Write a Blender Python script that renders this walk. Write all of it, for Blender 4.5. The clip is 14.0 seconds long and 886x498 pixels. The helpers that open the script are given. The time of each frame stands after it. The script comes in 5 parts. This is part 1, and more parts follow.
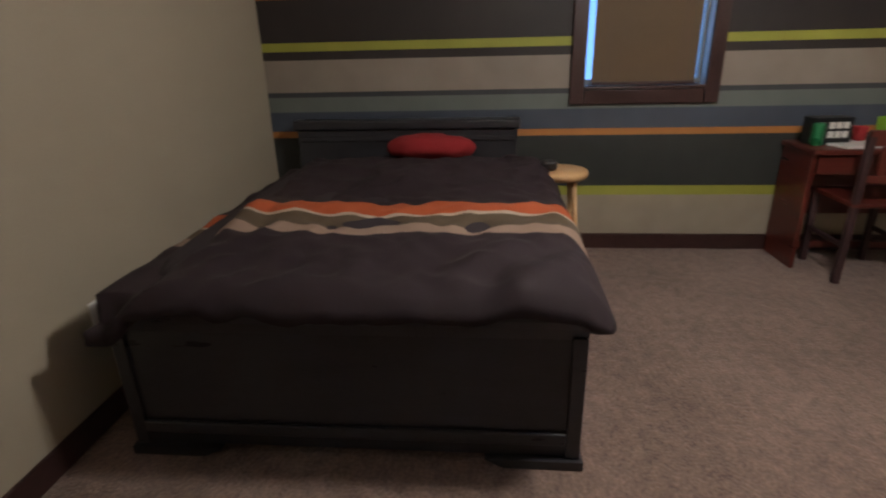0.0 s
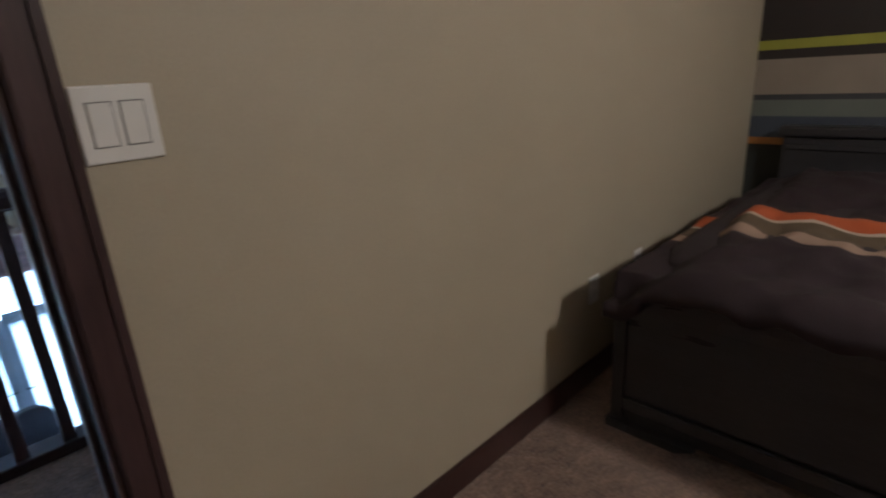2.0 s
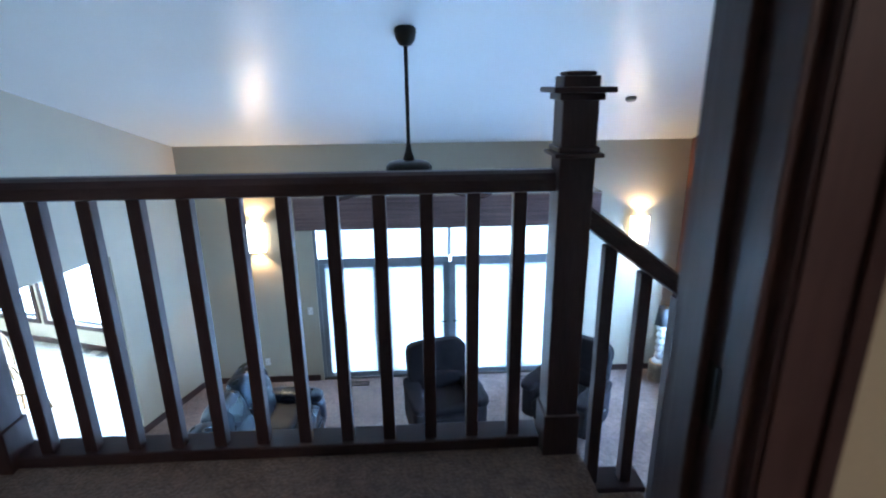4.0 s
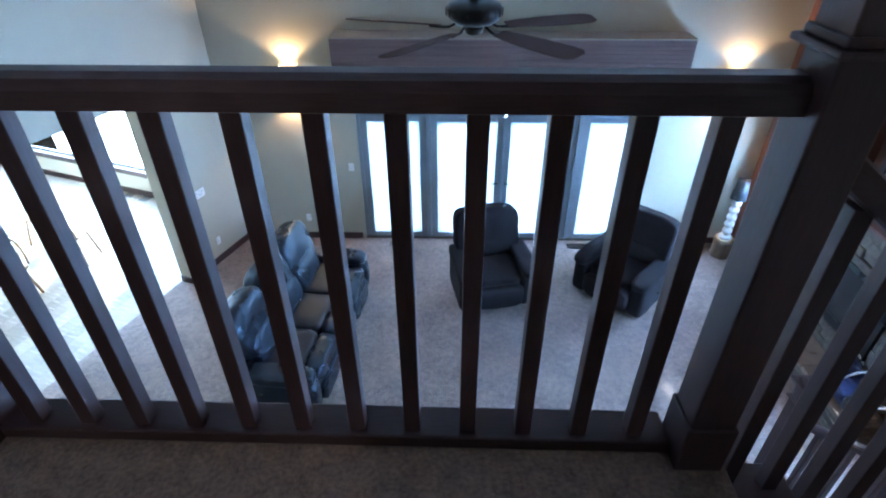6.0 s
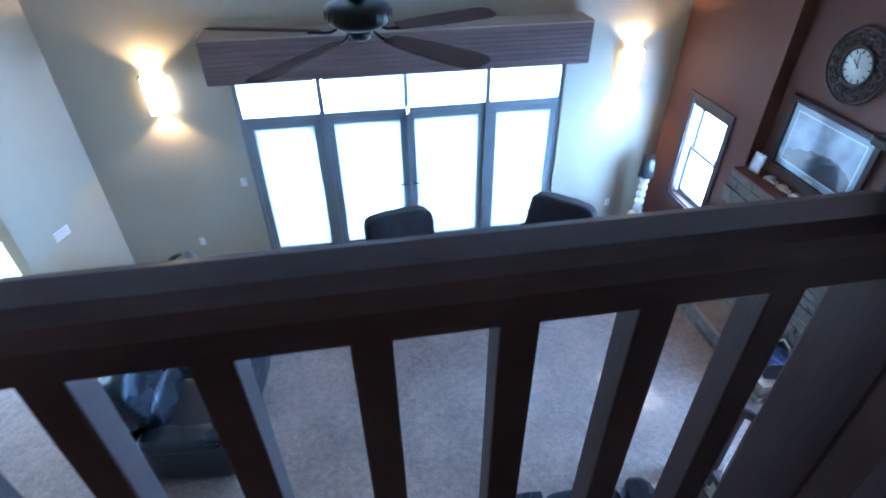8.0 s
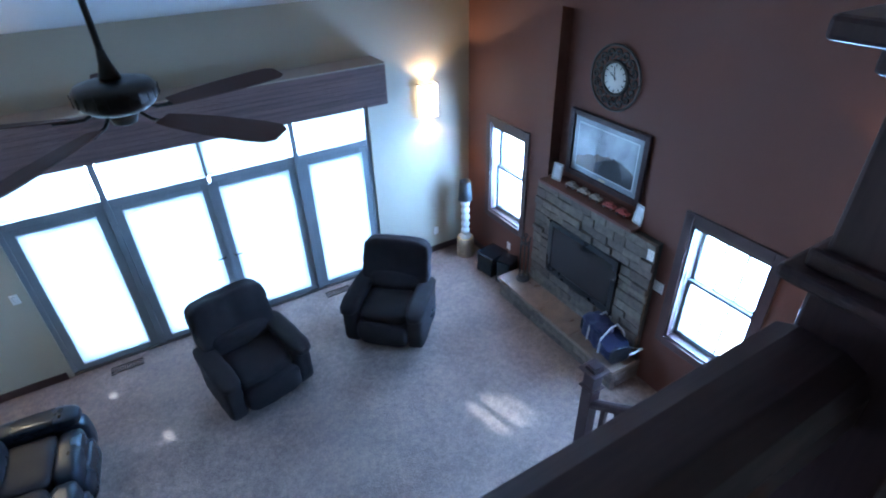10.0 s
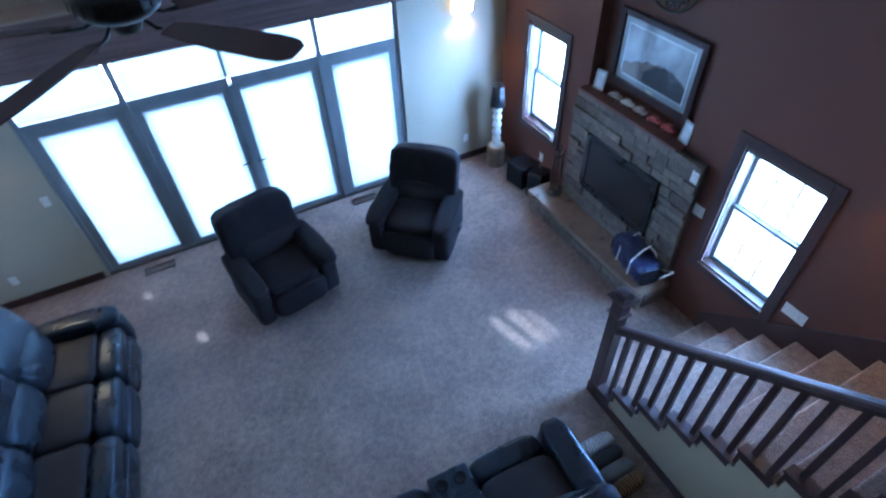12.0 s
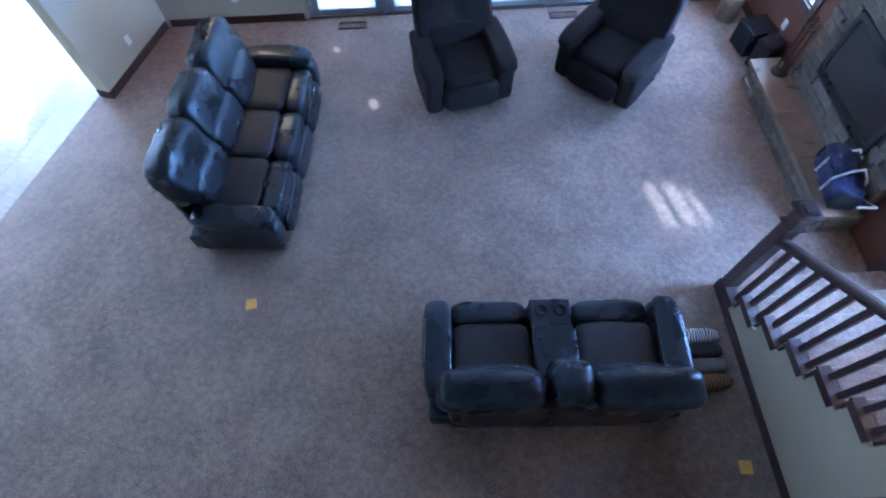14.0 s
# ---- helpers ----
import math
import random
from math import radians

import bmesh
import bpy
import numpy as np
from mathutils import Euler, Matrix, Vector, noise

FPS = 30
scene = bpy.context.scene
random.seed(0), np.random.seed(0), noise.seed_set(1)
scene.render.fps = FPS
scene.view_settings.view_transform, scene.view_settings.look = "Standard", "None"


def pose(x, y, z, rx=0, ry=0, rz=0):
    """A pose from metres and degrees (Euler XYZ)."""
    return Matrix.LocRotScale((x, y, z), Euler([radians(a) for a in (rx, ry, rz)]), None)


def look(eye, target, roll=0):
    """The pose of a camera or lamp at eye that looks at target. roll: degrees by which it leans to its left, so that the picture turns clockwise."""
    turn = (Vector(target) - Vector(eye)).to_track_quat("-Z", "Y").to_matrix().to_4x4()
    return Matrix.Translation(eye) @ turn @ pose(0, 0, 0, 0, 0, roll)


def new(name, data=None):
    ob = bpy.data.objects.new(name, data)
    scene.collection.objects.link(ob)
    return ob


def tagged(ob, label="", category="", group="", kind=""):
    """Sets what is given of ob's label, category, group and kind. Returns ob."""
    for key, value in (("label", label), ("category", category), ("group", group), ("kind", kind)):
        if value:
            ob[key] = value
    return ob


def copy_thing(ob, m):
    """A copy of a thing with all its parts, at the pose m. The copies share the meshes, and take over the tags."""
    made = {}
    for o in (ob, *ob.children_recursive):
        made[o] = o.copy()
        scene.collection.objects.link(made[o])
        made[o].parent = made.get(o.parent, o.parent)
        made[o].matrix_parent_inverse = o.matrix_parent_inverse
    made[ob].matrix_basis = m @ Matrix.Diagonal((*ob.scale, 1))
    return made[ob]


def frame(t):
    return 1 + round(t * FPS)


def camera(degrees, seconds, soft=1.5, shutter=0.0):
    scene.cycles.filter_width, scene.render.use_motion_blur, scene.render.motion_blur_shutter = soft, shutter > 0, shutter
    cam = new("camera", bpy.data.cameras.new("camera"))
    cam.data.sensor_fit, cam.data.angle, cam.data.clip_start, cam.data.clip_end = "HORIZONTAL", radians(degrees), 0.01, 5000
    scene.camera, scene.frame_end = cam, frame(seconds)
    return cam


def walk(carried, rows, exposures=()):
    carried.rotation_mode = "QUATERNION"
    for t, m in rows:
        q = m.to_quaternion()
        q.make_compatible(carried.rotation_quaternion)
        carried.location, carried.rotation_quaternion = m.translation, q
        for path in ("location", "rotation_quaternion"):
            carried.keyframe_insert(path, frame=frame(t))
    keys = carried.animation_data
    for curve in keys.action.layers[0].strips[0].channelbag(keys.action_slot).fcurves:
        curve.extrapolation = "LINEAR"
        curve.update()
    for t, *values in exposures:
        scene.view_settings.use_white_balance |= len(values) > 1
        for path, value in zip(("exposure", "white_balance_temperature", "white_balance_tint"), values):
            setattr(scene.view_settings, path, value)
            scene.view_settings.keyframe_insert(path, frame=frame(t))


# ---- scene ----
cam = camera(79.4, 14.0, soft=2.0, shutter=0.35)
PATH = [
    (0, (-0.019, -1.373, 1.269), (1.843, -1.21, 0.557), -1.4),
    (0.5, (-0.042, -1.293, 1.273), (1.773, -0.836, 0.568), -1.5),
    (1, (-0.099, -1.188, 1.284), (1.622, -0.45, 0.581), -1.5),
    (1.5, (-0.127, -1.057, 1.272), (1.429, -0.001, 0.591), -2.4),
    (2, (-0.197, -0.968, 1.244), (1.136, 0.386, 0.617), -3.6),
    (2.5, (-0.204, -0.808, 1.255), (0.796, 0.8, 0.611), -2.9),
    (3, (-0.237, -0.678, 1.24), (0.409, 1.115, 0.633), -1.4),
    (3.5, (-0.29, -0.543, 1.24), (0.031, 1.334, 0.63), -1.1),
    (4, (-0.344, -0.37, 1.232), (-0.25, 1.536, 0.634), -0.6),
    (6.5, (-0.502, 0.473, 1.234), (-0.553, 2.084, 0.048), -0.2),
    (7, (-0.496, 0.607, 1.227), (-0.443, 2.217, 0.042), -0.3),
    (7.5, (-0.472, 0.757, 1.242), (-0.321, 2.36, 0.056), -0.5),
    (8, (-0.447, 0.858, 1.258), (-0.194, 2.446, 0.068), -0.6),
    (8.5, (-0.431, 0.956, 1.266), (-0.013, 2.533, 0.109), -1.0),
    (9, (-0.47, 1.004, 1.281), (0.188, 2.512, 0.145), -1.3),
    (11.3, (-0.161, 1.289, 1.276), (0.714, 2.734, 0.206), -2.1),
    (11.5, (-0.198, 1.312, 1.305), (0.626, 2.713, 0.139), -2.2),
    (12, (-0.244, 1.327, 1.312), (0.383, 2.62, -0.078), -2.5),
    (12.5, (-0.271, 1.297, 1.289), (0.144, 2.475, -0.273), -2.8),
    (13, (-0.363, 1.278, 1.284), (-0.081, 2.422, -0.332), -2.2),
    (13.5, (-0.383, 1.258, 1.277), (-0.256, 2.256, -0.452), -2.2),
    (14, (-0.409, 1.271, 1.306), (-0.39, 2.218, -0.455), -2.1),
]
walk(cam, [(t, look(eye, target, roll)) for t, eye, target, roll in PATH],
     exposures=[(0, 0.18, 6500, 10), (4.2, 0.32, 6500, 10), (8.0, 0.5, 6100, 11), (9.0, 0.36, 6100, 11), (11.3, -0.14, 5800, 12), (12.5, -0.1, 5750, 14), (14.0, 0.36, 6050, 20)])

# ---- light ----
world = bpy.data.worlds.new("sky")
scene.world = world
world.use_nodes = True
_wn = world.node_tree.nodes
_sky = _wn.new("ShaderNodeTexSky")
_sky.sky_type, _sky.sun_disc = "NISHITA", False
_sky.sun_elevation, _sky.sun_rotation = radians(35), radians(-14.5)
world.node_tree.links.new(_sky.outputs[0], _wn["Background"].inputs[0])
_wn["Background"].inputs[1].default_value = 0.1

DAY = (0.34, 0.61, 1.0)
SIDE = (0.24, 0.52, 1.0)
WARM = (1.0, 0.72, 0.42)


def lamp(name, kind, at, energy, colour, size=(0.1, 0.1), target=None, radius=0.05):
    data = bpy.data.lights.new(name, kind)
    data.energy, data.color = energy, colour
    if kind == "AREA":
        data.shape, data.size, data.size_y = "RECTANGLE", size[0], size[1]
    else:
        data.shadow_soft_size = radius
    ob = new(name, data)
    ob.matrix_world = look(at, target) if target else Matrix.Translation(at)
    return ob


scene.view_settings.exposure = 0.0

# ---- plan ----
ZF = -3.176          # great room floor; the loft and bedroom floor is z = 0
YW = 7.033           # window wall of the great room
XR = 3.534           # brown fireplace wall
XB = 3.352           # striped wall of the bedroom
YC = 0.12            # loft side of the bedroom wall; its bedroom side is y = 0
SLOPE = 0.40         # vaulted ceiling
LW = 0.345           # lean of the angled left wall
RISE, RUN = 0.18682, 0.25


def ceiling_z(y):
    return 0.437 + SLOPE * (YW - y)


def left_x(y):
    return -3.6 - LW * (YW - y)


# window lamps, just outside the panes
sun = bpy.data.lights.new("sun", "SUN")
sun.energy, sun.angle, sun.color = 11.0, radians(1.0), (0.66, 0.88, 1.0)
new("sun", sun).matrix_world = look((0, 0, 0), (0.25, -0.97, -0.70))
lamp("window_daylight", "AREA", (0.11, YW + 0.30, -1.85), 700, DAY, (3.9, 2.6), (0.11, 0, -2.2))
lamp("side_window_daylight", "AREA", (XR + 0.32, 6.15, -1.77), 220, SIDE, (0.75, 1.25), (2.4, 6.9, -2.0))
lamp("side_window_daylight", "AREA", (XR + 0.32, 3.09, -1.78), 330, SIDE, (0.75, 1.3), (0, 3.2, -2.8))

# ---- mesh helpers ----


def quad_box(bm, x0, x1, y0, y1, z0, z1, m=None):
    vs = [bm.verts.new((x, y, z)) for z in (z0, z1) for y in (y0, y1) for x in (x0, x1)]
    if m is not None:
        for v in vs:
            v.co = m @ v.co
    fs = [(0, 2, 3, 1), (4, 5, 7, 6), (0, 1, 5, 4), (2, 6, 7, 3), (0, 4, 6, 2), (1, 3, 7, 5)]
    return [bm.faces.new([vs[i] for i in f]) for f in fs]


def box(x0, x1, y0, y1, z0, z1, bevel=0.0, seg=2, m=None):
    bm = bmesh.new()
    quad_box(bm, min(x0, x1), max(x0, x1), min(y0, y1), max(y0, y1), min(z0, z1), max(z0, z1), m)
    if bevel:
        bmesh.ops.bevel(bm, geom=bm.edges[:], offset=bevel, segments=seg, affect="EDGES", profile=0.5)
    return bm


def boxes(*bs, bevel=0.0):
    bm = bmesh.new()
    for b in bs:
        quad_box(bm, *b)
    if bevel:
        bmesh.ops.bevel(bm, geom=bm.edges[:], offset=bevel, segments=2, affect="EDGES", profile=0.5)
    return bm


def prism(poly, axis, a, b):
    """A polygon in the plane across the axis, pushed from a to b."""
    bm = bmesh.new()

    def at(p, c):
        return {"x": (c, p[0], p[1]), "y": (p[0], c, p[1]), "z": (p[0], p[1], c)}[axis]
    lo, hi = [bm.verts.new(at(p, a)) for p in poly], [bm.verts.new(at(p, b)) for p in poly]
    bm.faces.new(lo), bm.faces.new(hi[::-1])
    for i in range(len(poly)):
        j = (i + 1) % len(poly)
        bm.faces.new((lo[i], hi[i], hi[j], lo[j]))
    bmesh.ops.recalc_face_normals(bm, faces=bm.faces[:])
    return bm


def lathe(profile, n=24, at=(0, 0, 0)):
    """A turned shape from (radius, height) pairs, closed at both ends."""
    bm = bmesh.new()
    rings = []
    for r, z in profile:
        rings.append([bm.verts.new((at[0] + r * math.cos(2 * math.pi * i / n), at[1] + r * math.sin(2 * math.pi * i / n), at[2] + z)) for i in range(n)])
    for a, b in zip(rings, rings[1:]):
        for i in range(n):
            bm.faces.new((a[i], a[(i + 1) % n], b[(i + 1) % n], b[i]))
    bm.faces.new(rings[0][::-1]), bm.faces.new(rings[-1])
    for f in bm.faces:
        f.smooth = True
    return bm


def tube(points, r, n=8):
    """A round bar along points."""
    bm = bmesh.new()
    rings = []
    pts = [Vector(p) for p in points]
    for i, p in enumerate(pts):
        d = (pts[min(i + 1, len(pts) - 1)] - pts[max(i - 1, 0)]).normalized()
        u = d.orthogonal().normalized()
        w = d.cross(u)
        rings.append([bm.verts.new(p + r * (math.cos(2 * math.pi * k / n) * u + math.sin(2 * math.pi * k / n) * w)) for k in range(n)])
    for a, b in zip(rings, rings[1:]):
        best = min(range(n), key=lambda s: (a[0].co - b[s].co).length)
        for k in range(n):
            f = bm.faces.new((a[k], a[(k + 1) % n], b[(k + 1 + best) % n], b[(k + best) % n]))
            f.smooth = True
    bm.faces.new(rings[0][::-1]), bm.faces.new(rings[-1])
    bmesh.ops.recalc_face_normals(bm, faces=bm.faces[:])
    return bm


def cushion(sx, sy, sz, at=(0, 0, 0), power=3.2, wrinkle=0.006, seed=0, cuts=9, m=None):
    """A stuffed block of that size about its centre, with soft corners and small creases."""
    bm = bmesh.new()
    bmesh.ops.create_cube(bm, size=2)
    bmesh.ops.subdivide_edges(bm, edges=bm.edges[:], cuts=cuts, use_grid_fill=True)
    off = Vector((seed * 3.1, seed * 1.7, seed * 2.3))
    for v in bm.verts:
        c = v.co
        k = (abs(c.x) ** power + abs(c.y) ** power + abs(c.z) ** power) ** (1 / power)
        d = Vector((c.x * sx / 2, c.y * sy / 2, c.z * sz / 2)) / k
        nrm = Vector((c.x, c.y, c.z)).normalized()
        q = Vector((d.x * 7, d.y * 7, d.z * 7)) + off
        d += nrm * wrinkle * (noise.noise(q) * 0.9 + noise.noise(q * 2.9) * 0.9)
        v.co = (m @ d if m is not None else d) + Vector(at)
    for f in bm.faces:
        f.smooth = True
    return bm


def part(name, bm, material, parent=None, label="", m=None):
    """One mesh object, under a thing or a part."""
    me = bpy.data.meshes.new(name)
    bm.normal_update()
    bm.to_mesh(me)
    bm.free()
    me.materials.append(material)
    ob = new(name, me)
    ob.parent = parent
    if m is not None:
        ob.matrix_basis = m
    if label:
        tagged(ob, label)
    return ob


def shared(name, me, parent, m):
    ob = new(name, me)
    ob.parent, ob.matrix_basis = parent, m
    return ob


def thing(name, label, category, m=None, group="", kind=""):
    ob = new(name)
    ob.empty_display_size = 0.1
    if m is not None:
        ob.matrix_basis = m
    return tagged(ob, label, category, group, kind)


def setting(name, bm, material, label="", category="", parent=None):
    ob = part(name, bm, material, parent)
    return tagged(ob, label, category, "", "structure")


# ---- materials ----


def mat(name, base, rough=0.6, vary=0.12, scale=8.0, grain=90.0, bump=0.15, metal=0.0, depth=0.002, stretch=(1, 1, 1), second=None, coat=0.0, sheen=0.0, spec=0.5):
    """A painted, woven or stained surface: two scales of tone, fine relief."""
    mt = bpy.data.materials.new(name)
    mt.use_nodes = True
    nt = mt.node_tree
    n, l = nt.nodes, nt.links
    b = n["Principled BSDF"]
    tc = n.new("ShaderNodeTexCoord")
    mp = n.new("ShaderNodeMapping")
    mp.inputs["Scale"].default_value = stretch
    l.new(tc.outputs["Object"], mp.inputs[0])
    big, small = n.new("ShaderNodeTexNoise"), n.new("ShaderNodeTexNoise")
    big.inputs["Scale"].default_value, small.inputs["Scale"].default_value = scale, grain
    big.inputs["Detail"].default_value, small.inputs["Detail"].default_value = 5, 3
    l.new(mp.outputs[0], big.inputs["Vector"]), l.new(mp.outputs[0], small.inputs["Vector"])
    add = n.new("ShaderNodeMath")
    add.operation = "MULTIPLY_ADD"
    l.new(small.outputs[0], add.inputs[0])
    add.inputs[1].default_value = 0.6
    l.new(big.outputs[0], add.inputs[2])
    ramp = n.new("ShaderNodeValToRGB")
    c2 = second or base
    ramp.color_ramp.elements[0].position, ramp.color_ramp.elements[1].position = 0.45, 1.0
    ramp.color_ramp.elements[0].color = (*[c * (1 - vary) for c in base], 1)
    ramp.color_ramp.elements[1].color = (*[min(1, c * (1 + vary)) for c in c2], 1)
    l.new(add.outputs[0], ramp.inputs[0])
    l.new(ramp.outputs[0], b.inputs["Base Color"])
    b.inputs["Metallic"].default_value = metal
    b.inputs["Coat Weight"].default_value = coat
    b.inputs["Sheen Weight"].default_value = sheen
    b.inputs["Specular IOR Level"].default_value = spec
    mr = n.new("ShaderNodeMapRange")
    mr.inputs[1].default_value, mr.inputs[2].default_value = 0.3, 0.7
    mr.inputs[3].default_value, mr.inputs[4].default_value = max(0.02, rough - 0.08), min(1, rough + 0.08)
    l.new(big.outputs[0], mr.inputs[0])
    l.new(mr.outputs[0], b.inputs["Roughness"])
    if bump:
        bp = n.new("ShaderNodeBump")
        bp.inputs["Strength"].default_value, bp.inputs["Distance"].default_value = bump, depth
        l.new(small.outputs[0], bp.inputs["Height"])
        l.new(bp.outputs[0], b.inputs["Normal"])
    return mt


def glow(name, colour, strength):
    mt = bpy.data.materials.new(name)
    mt.use_nodes = True
    b = mt.node_tree.nodes["Principled BSDF"]
    b.inputs["Base Color"].default_value = (*colour, 1)
    b.inputs["Emission Color"].default_value = (*colour, 1)
    b.inputs["Emission Strength"].default_value = strength
    return mt


def glass(name, tint=(1, 1, 1), rough=0.0):
    mt = bpy.data.materials.new(name)
    mt.use_nodes = True
    b = mt.node_tree.nodes["Principled BSDF"]
    b.inputs["Base Color"].default_value = (*tint, 1)
    b.inputs["Transmission Weight"].default_value = 1.0
    b.inputs["Roughness"].default_value = rough
    b.inputs["IOR"].default_value = 1.1
    return mt


def carpet(name, dark, light):
    """Cut pile: speckle of two browns, brushed patches, a furry relief."""
    mt = bpy.data.materials.new(name)
    mt.use_nodes = True
    n, l = mt.node_tree.nodes, mt.node_tree.links
    b = n["Principled BSDF"]
    tc = n.new("ShaderNodeTexCoord")
    fine, mid, wide = (n.new("ShaderNodeTexNoise") for _ in range(3))
    for t, s, d in ((fine, 75, 2), (mid, 19, 3), (wide, 2.2, 5)):
        t.inputs["Scale"].default_value, t.inputs["Detail"].default_value = s, d
        l.new(tc.outputs["Object"], t.inputs["Vector"])
    a = n.new("ShaderNodeMath")
    a.operation = "MULTIPLY_ADD"
    a.inputs[1].default_value = 0.75
    l.new(mid.outputs[0], a.inputs[0]), l.new(fine.outputs[0], a.inputs[2])
    c = n.new("ShaderNodeMath")
    c.operation = "MULTIPLY_ADD"
    c.inputs[1].default_value = 0.6
    l.new(wide.outputs[0], c.inputs[0]), l.new(a.outputs[0], c.inputs[2])
    r = n.new("ShaderNodeValToRGB")
    r.color_ramp.elements[0].position, r.color_ramp.elements[1].position = 0.5, 1.0
    mr = n.new("ShaderNodeMapRange")
    mr.inputs[1].default_value, mr.inputs[2].default_value = 0.75, 1.60
    l.new(c.outputs[0], mr.inputs[0])
    r.color_ramp.elements[0].position, r.color_ramp.elements[1].position = 0.1, 0.9
    r.color_ramp.elements[0].color, r.color_ramp.elements[1].color = (*dark, 1), (*light, 1)
    l.new(mr.outputs[0], r.inputs[0])
    l.new(r.outputs[0], b.inputs["Base Color"])
    b.inputs["Roughness"].default_value = 0.95
    b.inputs["Sheen Weight"].default_value = 0.25
    bp = n.new("ShaderNodeBump")
    bp.inputs["Strength"].default_value, bp.inputs["Distance"].default_value = 0.7, 0.008
    l.new(a.outputs[0], bp.inputs["Height"]), l.new(bp.outputs[0], b.inputs["Normal"])
    return mt


def bands(name, coord, stops, rough=0.8, wobble=0.0, bump=0.15):
    """Painted or woven bands along one object axis: (start in metres, colour) rows."""
    mt = bpy.data.materials.new(name)
    mt.use_nodes = True
    n, l = mt.node_tree.nodes, mt.node_tree.links
    b = n["Principled BSDF"]
    tc, sep = n.new("ShaderNodeTexCoord"), n.new("ShaderNodeSeparateXYZ")
    l.new(tc.outputs["Object"], sep.inputs[0])
    lo, hi = stops[0][0], stops[-1][0] + 0.4
    nz = n.new("ShaderNodeTexNoise")
    nz.inputs["Scale"].default_value = 6
    l.new(tc.outputs["Object"], nz.inputs["Vector"])
    ad = n.new("ShaderNodeMath")
    ad.operation = "MULTIPLY_ADD"
    ad.inputs[1].default_value = wobble
    l.new(nz.outputs[0], ad.inputs[0]), l.new(sep.outputs[coord], ad.inputs[2])
    mr = n.new("ShaderNodeMapRange")
    mr.inputs[1].default_value, mr.inputs[2].default_value = lo, hi
    l.new(ad.outputs[0], mr.inputs[0])
    r = n.new("ShaderNodeValToRGB")
    r.color_ramp.interpolation = "CONSTANT"
    els = r.color_ramp.elements
    while len(els) < len(stops):
        els.new(0.5)
    for e, (z, c) in zip(els, stops):
        e.position = (z - lo) / (hi - lo)
    for e, (z, c) in zip(els, stops):
        e.color = (*c, 1)
    l.new(mr.outputs[0], r.inputs[0])
    mx = n.new("ShaderNodeMix")
    mx.data_type, mx.blend_type = "RGBA", "MULTIPLY"
    mx.inputs[0].default_value = 0.25
    l.new(r.outputs[0], mx.inputs[6]), l.new(nz.outputs[0], mx.inputs[7])
    l.new(mx.outputs[2], b.inputs["Base Color"])
    b.inputs["Roughness"].default_value = rough
    fine = n.new("ShaderNodeTexNoise")
    fine.inputs["Scale"].default_value = 180
    l.new(tc.outputs["Object"], fine.inputs["Vector"])
    bp = n.new("ShaderNodeBump")
    bp.inputs["Strength"].default_value, bp.inputs["Distance"].default_value = bump, 0.002
    l.new(fine.outputs[0], bp.inputs["Height"]), l.new(bp.outputs[0], b.inputs["Normal"])
    return mt


def leather(name, base, rough=0.29, spec=0.6):
    mt = mat(name, base, rough=rough, vary=0.25, scale=3, grain=230, bump=0.2, depth=0.001, spec=spec)
    n, l = mt.node_tree.nodes, mt.node_tree.links
    b = n["Principled BSDF"]
    fine = b.inputs["Normal"].links[0].from_node
    tc, crease, bp = n.new("ShaderNodeTexCoord"), n.new("ShaderNodeTexNoise"), n.new("ShaderNodeBump")
    crease.inputs["Scale"].default_value, crease.inputs["Detail"].default_value, crease.inputs["Distortion"].default_value = 7, 2, 0.6
    bp.inputs["Strength"].default_value, bp.inputs["Distance"].default_value = 0.22, 0.012
    l.new(tc.outputs["Object"], crease.inputs["Vector"]), l.new(crease.outputs[0], bp.inputs["Height"])
    l.new(bp.outputs[0], fine.inputs["Normal"])
    # The windows' blue sheen is put into the leather's specular tint.
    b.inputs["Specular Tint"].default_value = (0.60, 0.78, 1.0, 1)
    return mt


def random_tone(mt, amount):
    """Lets every piece differ a little in brightness."""
    n, l = mt.node_tree.nodes, mt.node_tree.links
    b = n["Principled BSDF"]
    src = b.inputs["Base Color"].links[0].from_socket
    info, mr, mx = n.new("ShaderNodeObjectInfo"), n.new("ShaderNodeMapRange"), n.new("ShaderNodeHueSaturation")
    mr.inputs[3].default_value, mr.inputs[4].default_value = 1 - amount, 1 + amount
    l.new(info.outputs["Random"], mr.inputs[0])
    l.new(mr.outputs[0], mx.inputs["Value"])
    l.new(src, mx.inputs["Color"]), l.new(mx.outputs[0], b.inputs["Base Color"])
    return mt


TAN = mat("tan_wall_paint", (0.42, 0.36, 0.27), 0.6, 0.05, 1.5, 140, 0.25)
BEDTAN = TAN
BROWN = mat("red_brown_wall_paint", (0.122, 0.044, 0.029), 0.7, 0.07, 1.5, 140, 0.25, spec=0.35)
WHITE = mat("white_ceiling_paint", (0.78, 0.77, 0.75), 0.36, 0.03, 1.5, 60, 0.35, depth=0.004)
CREAM = mat("cream_wall_paint", (0.55, 0.48, 0.36), 0.6, 0.05, 1.5, 140, 0.2)
WOOD = mat("dark_stained_wood", (0.047, 0.025, 0.026), 0.42, 0.35, 2, 30, 0.15, stretch=(6, 6, 0.6), coat=0.02, spec=0.3)
WOODX = mat("dark_stained_wood_lengthwise", (0.047, 0.025, 0.026), 0.42, 0.35, 2, 30, 0.15, stretch=(0.6, 6, 6), coat=0.02, spec=0.3)
